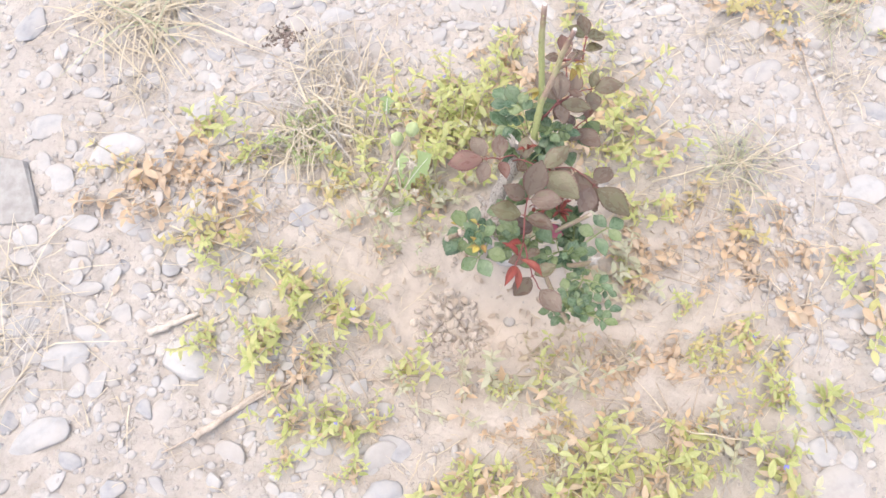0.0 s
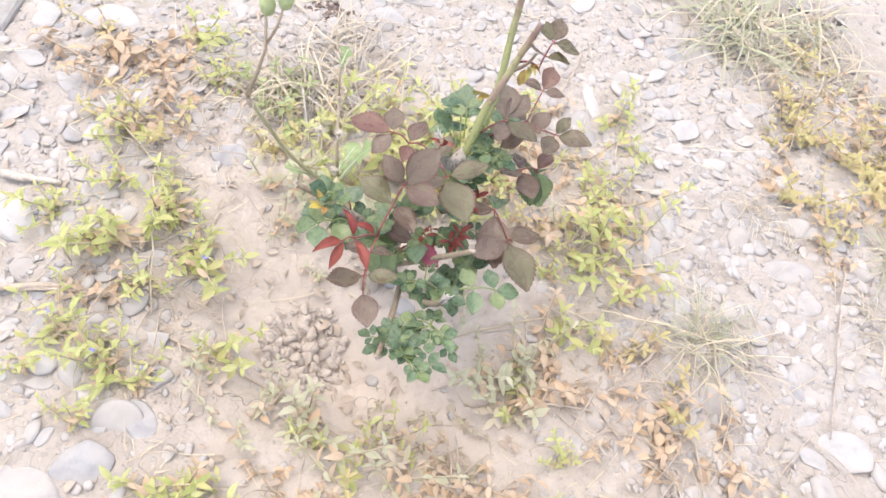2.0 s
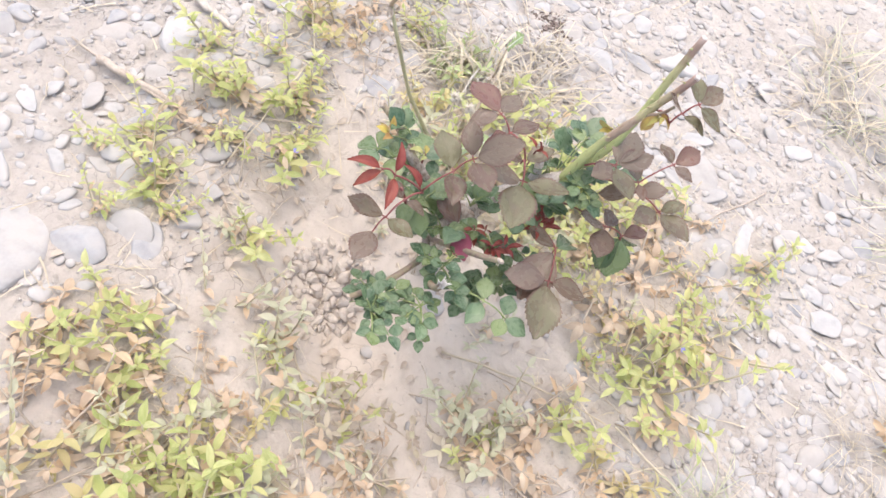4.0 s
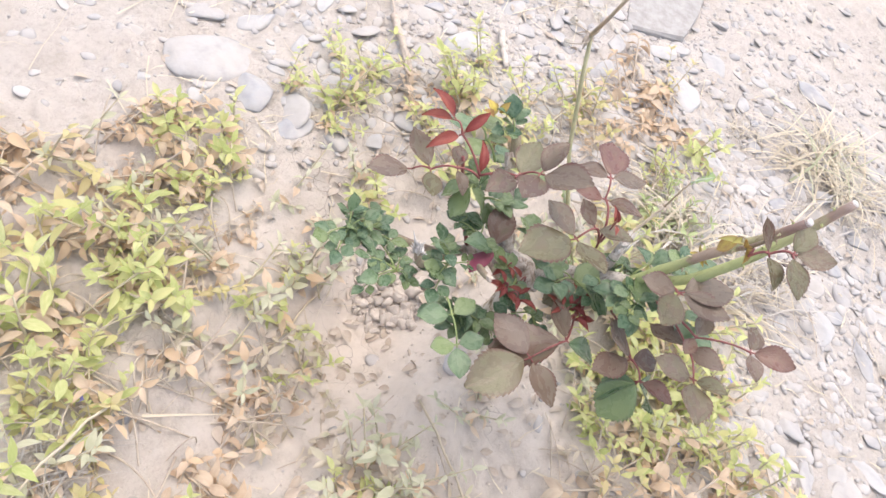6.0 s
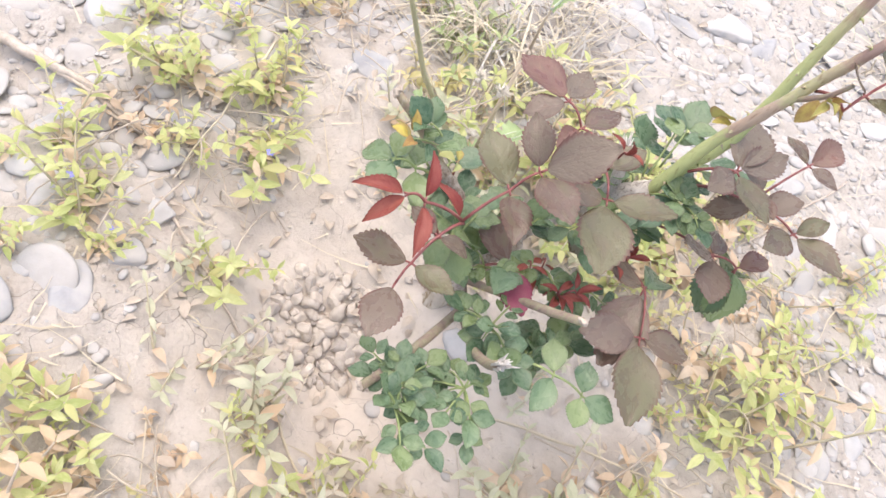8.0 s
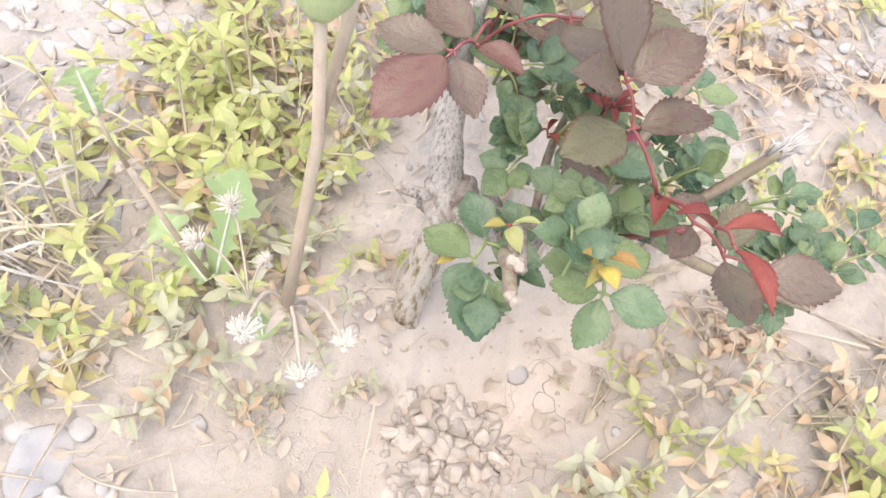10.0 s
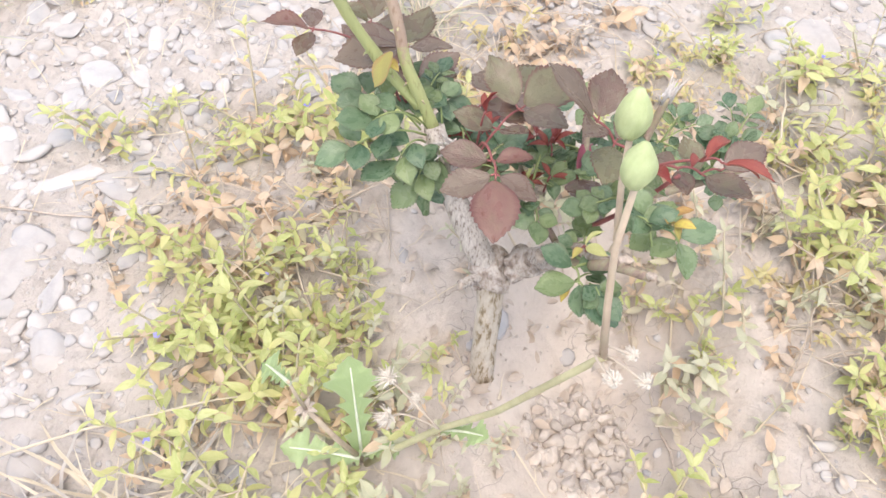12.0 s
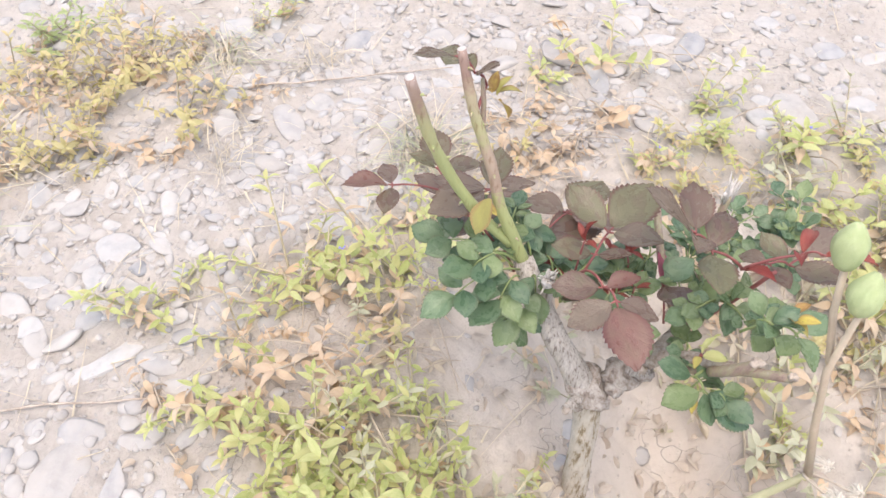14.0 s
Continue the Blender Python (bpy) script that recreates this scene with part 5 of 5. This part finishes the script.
clump("G", -0.010, -0.348, 0.018)
clump("G", 0.351, -0.356, 0.043)
clump("B", 0.375, -0.313, 0.034)
clump("G", 0.289, -0.349, 0.028)
clump("G", 0.232, -0.393, 0.037)
clump("G", 0.302, -0.390, 0.037)
clump("G", 0.632, 0.005, 0.033)
clump("G", 0.252, 0.192, 0.034)
clump("G", 0.258, 0.279, 0.031)
clump("B", 0.234, 0.285, 0.031)
clump("B", 0.257, 0.043, 0.040)
clump("G", 0.276, 0.079, 0.028)
clump("P", 0.215, -0.044, 0.031)
clump("B", 0.288, 0.008, 0.031)
clump("G", 0.110, -0.212, 0.031)
clump("Y", 0.578, 0.510, 0.063)
clump("Y", 0.466, 0.871, 0.051)
clump("G", 0.200, 0.493, 0.051)
clump("G", -0.320, -0.080, 0.035)
clump("G", -0.428, -0.164, 0.031)
clump("G", -0.384, -0.071, 0.036)
clump("G", -0.278, -0.301, 0.032)
clump("G", -0.109, -0.197, 0.028)
clump("P", -0.014, -0.265, 0.030)
clump("G", -0.149, -0.300, 0.019)
clump("B", 0.356, 0.087, 0.024)
clump("G", 0.074, -0.237, 0.023)
clump("G", 0.154, -0.174, 0.028)
clump("G", 0.216, -0.476, 0.046)
clump("G", 0.339, -0.296, 0.029)
clump("B", 0.178, -0.547, 0.042)
clump("B", 0.135, -0.601, 0.037)
clump("B", 0.130, -0.464, 0.034)
clump("B", 0.039, -0.422, 0.032)
clump("B", 0.174, -0.475, 0.034)
clump("B", -0.534, 0.082, 0.060)
clump("Y", -0.620, 0.134, 0.022)
clump("G", -0.389, 0.140, 0.046)
clump("G", 0.354, -0.175, 0.022)
clump("G", 0.440, -0.276, 0.022)
clump("G", -0.492, 0.226, 0.030)
clump("G", 0.310, -0.438, 0.038)
clump("B", 0.246, -0.429, 0.032)
clump("G", 0.077, 0.364, 0.031)
clump("G", 0.173, 0.364, 0.039)
clump("B", 0.116, 0.286, 0.037)
clump("B", 0.174, 0.241, 0.038)
clump("Y", 0.175, 0.191, 0.032)
clump("G", 0.204, 0.310, 0.033)
clump("B", 0.075, 0.222, 0.036)
clump("P", 0.014, 0.161, 0.023)
clump("G", 0.008, 0.049, 0.024)
clump("P", 0.119, 0.038, 0.025)
clump("G", 0.077, 0.411, 0.025)
clump("B", 0.064, 0.448, 0.026)
clump("G", 0.669, -0.098, 0.037)
clump("G", 0.473, -0.247, 0.022)
clump("Y", 0.371, -0.268, 0.022)
clump("B", 0.576, -0.105, 0.043)
clump("Y", 0.569, 0.677, 0.076)
clump("Y", 0.664, 0.790, 0.084)
clump("B", 0.636, 0.656, 0.069)
clump("B", 0.508, 0.551, 0.053)
clump("Y", 0.483, 0.689, 0.055)
clump("D", 0.755, 0.796, 0.055)
clump("Y", 0.694, 0.556, 0.049)
clump("B", 0.449, 0.731, 0.036)
clump("G", 0.468, -0.352, 0.035)
clump("P", 0.046, -0.217, 0.035)
clump("G", 0.261, 0.319, 0.034)
clump("B", 0.116, 0.342, 0.025)
clump("B", 0.036, -0.510, 0.05)
clump("B", 0.100, -0.586, 0.05)
clump("B", 0.060, -0.461, 0.04)
clump("B", -0.010, -0.494, 0.04)
clump("B", 0.150, -0.612, 0.05)
clump("B", 0.169, -0.543, 0.05)
clump("Y", 0.119, -0.513, 0.05)
clump("Y", 0.198, -0.494, 0.04)
clump("W", 0.102, -0.177, 0.032)
clump("W", 0.161, -0.212, 0.032)
clump("P", 0.042, -0.206, 0.03)
clump("W", 0.185, -0.101, 0.032)
clump("W", 0.219, -0.071, 0.032)
clump("W", 0.136, -0.154, 0.032)
clump("W", 0.001, -0.221, 0.032)
clump("W", 0.250, -0.263, 0.032)
clump("W", -0.020, 0.117, 0.032)
clump("W", 0.230, -0.213, 0.032)
clump("G", -0.025, 0.211, 0.038)
clump("G", -0.088, 0.182, 0.038)
clump("G", -0.012, 0.169, 0.03)
clump("G", -0.065, 0.225, 0.04)
clump("G", -0.042, 0.325, 0.038)
clump("G", 0.023, 0.255, 0.036)
clump("G", -0.009, 0.249, 0.035)
clump("B", 0.042, 0.269, 0.035)
clump("B", -0.049, 0.259, 0.035)
clump("P", -0.000, 0.127, 0.025)
clump("B", 0.135, 0.262, 0.045)
clump("B", 0.084, 0.332, 0.04)
clump("W", 0.144, 0.185, 0.03)
clump("W", 0.215, -0.278, 0.035)
clump("B", 0.234, -0.304, 0.035)
clump("W", 0.260, -0.184, 0.035)
clump("W", 0.240, -0.154, 0.035)
clump("G", -0.053, 0.204, 0.035)
clump("G", -0.100, 0.174, 0.035)
clump("G", -0.110, 0.097, 0.022)
clump("G", -0.173, 0.110, 0.030)
clump("P", -0.154, 0.009, 0.022)
clump("G", -0.143, 0.280, 0.028)
clump("B", -0.147, 0.249, 0.022)
clump("P", -0.181, 0.130, 0.035)
clump("Y", -0.232, 0.110, 0.035)
clump("P", -0.120, 0.125, 0.030)
clump("G", -0.083, 0.075, 0.026)
clump("P", -0.166, 0.069, 0.035)
clump("Y", -0.257, 0.103, 0.030)
clump("G", -0.197, 0.197, 0.035)
clump("P", -0.074, 0.028, 0.024)
clump("P", -0.210, 0.047, 0.030)
clump("B", -0.420, 0.047, 0.045)
clump("B", -0.523, 0.134, 0.050)
clump("G", -0.443, 0.011, 0.030)
clump("B", 0.432, 0.023, 0.045)
clump("B", 0.302, -0.011, 0.035)
clump("B", 0.060, -0.448, 0.050)
clump("B", -0.010, -0.410, 0.040)
clump("B", -0.587, 0.090, 0.045)
clump("B", -0.551, 0.148, 0.040)
clump("B", -0.251, -0.217, 0.030)
clump("Y", 0.380, -0.159, 0.022)
clump("B", 0.288, -0.168, 0.030)
clump("W", 0.193, -0.149, 0.030)
clump("B", 0.227, -0.192, 0.025)
clump("D", -0.327, 0.198, 0.030)
clump("G", -0.281, -0.069, 0.030)
clump("G", -0.231, -0.105, 0.030)
clump("P", 0.222, -0.042, 0.030)
clump("P", 0.242, 0.004, 0.030)
clump("P", 0.273, -0.037, 0.030)
clump("W", 0.207, -0.119, 0.032)
clump("W", 0.277, -0.091, 0.030)
clump("W", 0.260, 0.005, 0.030)
clump("B", 0.209, -0.196, 0.030)
clump("B", 0.294, -0.197, 0.030)
clump("B", 0.337, -0.200, 0.030)
clump("W", 0.087, -0.118, 0.025)
clump("W", 0.157, -0.122, 0.030)


def scatter(kinds, count, x0, x1, y0, y1):
    """Single weeds strewn over a stretch of ground."""
    for k in range(count):
        plant(grown.choice(kinds), grown.uniform(x0, x1), grown.uniform(y0, y1), grown.uniform(0.6, 1.1))


scatter("BYGBY", 7, 0.3, 0.78, -0.36, 0.12)
scatter("GPBG", 10, 0.0, 0.26, 0.13, 0.36)
scatter("PGYG", 14, 0.08, 0.5, -0.56, -0.22)
scatter("YBGB", 14, 0.55, 1.0, 0.35, 0.75)
scatter("YBYB", 22, 0.42, 0.75, 0.5, 0.85)
scatter("BGPB", 8, -0.05, 0.2, -0.5, -0.3)
for made, m in waiting:
    made.matrix_basis = m


# ---- grasses ----
def tuft(x, y, r, count, high, mats, label, lean=0.7, seed=1, width=0.0032):
    """A tuft of grass: blades that rise and fall outwards."""
    rng = random.Random(seed)
    root = thing("grass_tuft", (x, y, rest(x, y)), label, "grass", "grass tufts")
    for mat, share, name in mats:
        for k in range(int(count * share)):
            a = rng.uniform(0, 360)
            ob = new("blade", blade_mesh(mat, rng.randrange(10), width))
            ob.parent = root
            reach, rise = r * rng.uniform(0.35, 1.25) * lean, high * rng.uniform(0.25, 1.0)
            ob.matrix_basis = pose(rng.gauss(0, r * 0.28), rng.gauss(0, r * 0.28), -0.003, 0, 0, a) @ Matrix.Diagonal((reach, reach * rng.uniform(0.7, 1.2), rise, 1))
    return root


blades = {}


def blade_mesh(mat, k, width):
    """A grass blade one unit long and high, bent over in one of ten ways."""
    key = (mat.name, k, width)
    if key not in blades:
        rng = random.Random(k)
        g = Geo()
        side = rng.uniform(-0.5, 0.5)
        fall = rng.uniform(0.1, 0.95)
        pts = [(0, 0, 0), (0.22, side * 0.1, 0.68), (0.55, side * 0.5, 1.0), (0.8, side * 0.8, 0.5 + 0.5 * fall), (1, side, fall)]
        g.blade(pts, width / 0.1, (rng.uniform(-0.3, 0.3), rng.uniform(-0.3, 0.3), 1))
        blades[key] = g.mesh("blade", mat)
    return blades[key]


DRY = [(STRAW, 0.6, "dry_blades"), (GREYSTRAW, 0.4, "grey_blades")]
tuft(-0.275, 0.233, 0.11, 120, 0.06, [(STRAW, 0.65, "dry_blades"), (GREYSTRAW, 0.35, "grey_blades")], "matted tuft of dry pale straw grass", 1.0, 2, 0.0042)
tuft(-0.233, 0.310, 0.095, 90, 0.05, DRY, "matted tuft of dry pale straw grass", 1.0, 3, 0.004)
tuft(-0.298, 0.360, 0.09, 70, 0.055, DRY, "matted tuft of dry pale straw grass", 1.0, 61, 0.004)
tuft(-0.240, 0.198, 0.09, 60, 0.05, DRY, "matted tuft of dry pale straw grass", 1.0, 62, 0.0036)
tuft(-0.738, -0.203, 0.12, 80, 0.025, DRY, "flattened tuft of bleached straw", 1.0, 63, 0.0024)
tuft(-0.322, 0.198, 0.08, 90, 0.05, [(GRASS, 0.3, "green_blades"), (STRAW, 0.7, "dry_blades")], "small tuft of half-dry grass", 0.9, 4)
tuft(0.462, 0.165, 0.075, 130, 0.05, [(GRASS, 0.5, "green_blades"), (STRAW, 0.5, "dry_blades")], "sprawling tuft of half-green grass on gravel", 1.1, 5, 0.0028)
tuft(-0.661, 0.468, 0.15, 150, 0.04, [(STRAW, 0.85, "dry_blades"), (GRASS, 0.15, "green_blades")], "broad tuft of yellow dry grass on gravel", 1.0, 6)
tuft(-0.590, 0.528, 0.12, 90, 0.045, DRY, "broad tuft of yellow dry grass on gravel", 1.0, 16)
tuft(0.457, 0.452, 0.06, 60, 0.03, DRY, "small flattened tuft of bleached straw", 1.0, 7)
tuft(0.687, 0.353, 0.07, 60, 0.03, DRY, "small flattened tuft of bleached straw", 1.0, 8)
tuft(0.699, 0.496, 0.09, 80, 0.04, [(STRAW, 0.6, "dry_blades"), (GRASS, 0.4, "green_blades")], "tuft of yellow dry grass", 1.0, 9)
tuft(0.303, 0.898, 0.15, 130, 0.07, [(GRASS, 0.75, "green_blades"), (STRAW, 0.25, "dry_blades")], "leafy tuft of grey-green grass", 1.0, 10, 0.004)
for k, (x, y) in enumerate(((-0.05, 0.9), (0.08, 0.98), (0.2, 1.15), (0.42, 1.0), (0.1, 1.12), (0.36, 0.82), (-0.15, 1.02), (0.5, 0.88), (0.3, 1.3))):
    tuft(x, y, 0.13, 90, 0.05, [(STRAW, 0.55, "dry_blades"), (GREYSTRAW, 0.3, "grey_blades"), (GRASS, 0.15, "green_blades")], "matted dry grass at the edge of the gravel", 1.0, 30 + k)
tuft(0.385, -0.314, 0.07, 60, 0.03, [(GREYSTRAW, 1.0, "grey_blades")], "flattened tuft of grey withered grass", 1.0, 50)
tuft(-0.613, 0.308, 0.06, 40, 0.025, DRY, "small flattened tuft of bleached straw", 1.0, 51)
tuft(-0.747, -0.082, 0.1, 50, 0.02, DRY, "small flattened tuft of bleached straw", 1.0, 52)
tuft(-0.837, -0.285, 0.1, 50, 0.02, DRY, "small flattened tuft of bleached straw", 1.0, 53)
tuft(0.529, 0.427, 0.05, 30, 0.02, DRY, "small flattened tuft of bleached straw", 1.0, 54)


def straw_litter(count):
    g = Geo()
    rng = random.Random(77)
    while count:
        x, y = rng.gauss(0, 0.55), rng.gauss(0.05, 0.5)
        if hollow(x, y) > 0.5 and rng.random() < 0.7:
            continue
        a, n = rng.uniform(0, 6.28), rng.uniform(0.015, 0.05) if count % 4 else rng.uniform(0.05, 0.13)
        pts = []
        for i in range(4):
            d = (i / 3 - 0.5) * n
            px, py = x + d * math.cos(a) + rng.uniform(-1, 1) * 0.002, y + d * math.sin(a) + rng.uniform(-1, 1) * 0.002
            pts.append((px, py, rest(px, py) + 0.003 + rng.uniform(0, 0.004)))
        g.blade(pts, rng.uniform(0.0012, 0.0028), (0.2, 0.1, 1))
        count -= 1
    tagged(new("straw_litter", g.mesh("straw_litter", STRAW)), "scattered bits of dry straw on the soil", "straw", kind="stuff")


straw_litter(1150)


def leaf_litter(count):
    g = Geo()
    rng = random.Random(91)
    for k in range(count):
        x, y = (rng.gauss(0.05, 0.2), rng.gauss(-0.12, 0.17)) if k % 3 else (rng.gauss(-0.3, 0.28), rng.gauss(0.1, 0.27))
        a = rng.uniform(0, 6.28)
        n = rng.uniform(0.01, 0.022)
        g.leaf((x, y, rest(x, y) + 0.004), (math.cos(a), math.sin(a), rng.uniform(-0.1, 0.35)), (rng.uniform(-0.6, 0.6), rng.uniform(-0.6, 0.6), 1), n, n * rng.uniform(0.35, 0.6), rng.uniform(0.1, 0.8), rng.uniform(0, 1.2), 5)
    tagged(new("leaf_litter", g.mesh("leaf_litter", DEADLEAF)), "curled dry tan leaves scattered on the soil", "leaf litter", kind="stuff")


leaf_litter(420)


def dry_stalks(count):
    """Thin dead stems that lean and cross among the weeds."""
    g = Geo()
    rng = random.Random(55)
    spots = ((0.28, -0.34, 0.16), (0.12, 0.22, 0.12), (0.5, -0.1, 0.2), (-0.25, -0.2, 0.1), (0.42, 0.05, 0.14), (-0.3, 0.25, 0.15), (0.15, -0.32, 0.12), (-0.38, 0.1, 0.12))
    for k in range(count):
        cx, cy, r = spots[k % len(spots)]
        x, y = rng.gauss(cx, r * 0.6), rng.gauss(cy, r * 0.6)
        a, n, up = rng.uniform(0, 6.28), rng.uniform(0.03, 0.11), rng.uniform(0.004, 0.035)
        z = rest(x, y)
        p = Vector((x, y, z))
        q = Vector((x + n * math.cos(a), y + n * math.sin(a), rest(x + n * math.cos(a), y + n * math.sin(a)) + up))
        g.tube(arc(p, q, rng.uniform(0.0, 0.02), 5, (rng.uniform(-0.5, 0.5), rng.uniform(-0.5, 0.5), 1)), [rng.uniform(0.0006, 0.0012)] * 6, 4, False)
    tagged(new("dry_stalks", g.mesh("dry_stalks", DRYSTEM)), "thin dead tan stems lying among the weeds", "dry stems", kind="stuff")


dry_stalks(340)


def twig(a, b, radius, mat, label, sag=0.0, lift=0.004):
    pts = []
    n = 9
    for i in range(n + 1):
        f = i / n
        x, y = a[0] + (b[0] - a[0]) * f, a[1] + (b[1] - a[1]) * f
        x += random.uniform(-1, 1) * 0.002
        y += random.uniform(-1, 1) * 0.002
        pts.append(Vector((x, y, max(rest(x, y), lie(x, y)) + lift + radius * 0.7 + sag * 4 * f * (1 - f))))
    g = Geo()
    g.tube(pts, [radius * (1.1 - 0.5 * i / n) for i in range(n + 1)], 7, wob=0.12)
    tagged(new("twig", g.mesh("twig", mat)), label, "twig", "sticks and straws")


twig((-0.425, -0.324), (-0.322, -0.244), 0.006, STICK, "weathered brown stick lying on gravel")
twig((-0.524, -0.163), (-0.450, -0.126), 0.0065, PALEWOOD, "short bleached stick lying on gravel")
twig((-0.286, -0.232), (-0.471, -0.349), 0.003, STICK, "thin brown twig on stones")
twig((-0.518, 0.025), (-0.353, -0.028), 0.0016, STRAW, "long pale straw lying across pebbles", 0.004, 0.012)
twig((-0.358, -0.032), (-0.221, -0.201), 0.0016, STRAW, "long pale straw lying across pebbles", 0.004, 0.012)
twig((0.310, 0.130), (0.467, 0.173), 0.0016, STRAW, "long pale straw lying on soil", 0.006, 0.01)
twig((0.467, 0.175), (0.573, 0.177), 0.0014, STRAW, "long pale straw lying on soil", 0.006, 0.01)
twig((0.467, 0.175), (0.524, 0.046), 0.0016, STRAW, "long pale straw lying on soil", 0.006, 0.01)
twig((0.613, 0.444), (0.660, 0.127), 0.0015, STICK, "thin dark twig on gravel")
twig((-0.189, 0.421), (-0.078, 0.187), 0.0014, STRAW, "long pale straw arching over weeds", 0.02, 0.02)
twig((0.069, 0.620), (0.092, 0.354), 0.0014, STICK, "thin reddish twig on soil")
twig((-0.191, -0.231), (0.002, -0.196), 0.0018, STICK, "thin dry stalk across the hollow")
twig((0.002, -0.196), (0.200, -0.213), 0.0016, STRAW, "thin dry stalk across the hollow")
twig((0.130, -0.029), (0.310, 0.125), 0.0016, STRAW, "long pale straw lying on soil", 0.004, 0.01)
twig((0.301, -0.294), (0.450, -0.315), 0.0016, STRAW, "long pale straw lying in weeds", 0.01, 0.02)


def debris():
    g = Geo()
    for k in range(130):
        x, y = random.gauss(0, 0.02), random.gauss(0, 0.016)
        s = random.uniform(0.0015, 0.005)
        flake = Euler((random.uniform(-0.6, 0.6), random.uniform(-0.6, 0.6), random.uniform(0, 6.28))).to_matrix()
        g.blob((x, y, s * 0.3), (s * 1.3, s * random.uniform(0.4, 1), s * 0.45), 0.7, 1, flake, True)
    ob = new("dried_debris", g.mesh("dried_debris", DEBRIS))
    ob.matrix_basis = pose(-0.365, 0.426, rest(-0.365, 0.426))
    tagged(ob, "dark crumbly heap of dried debris on gravel", "debris")


debris()
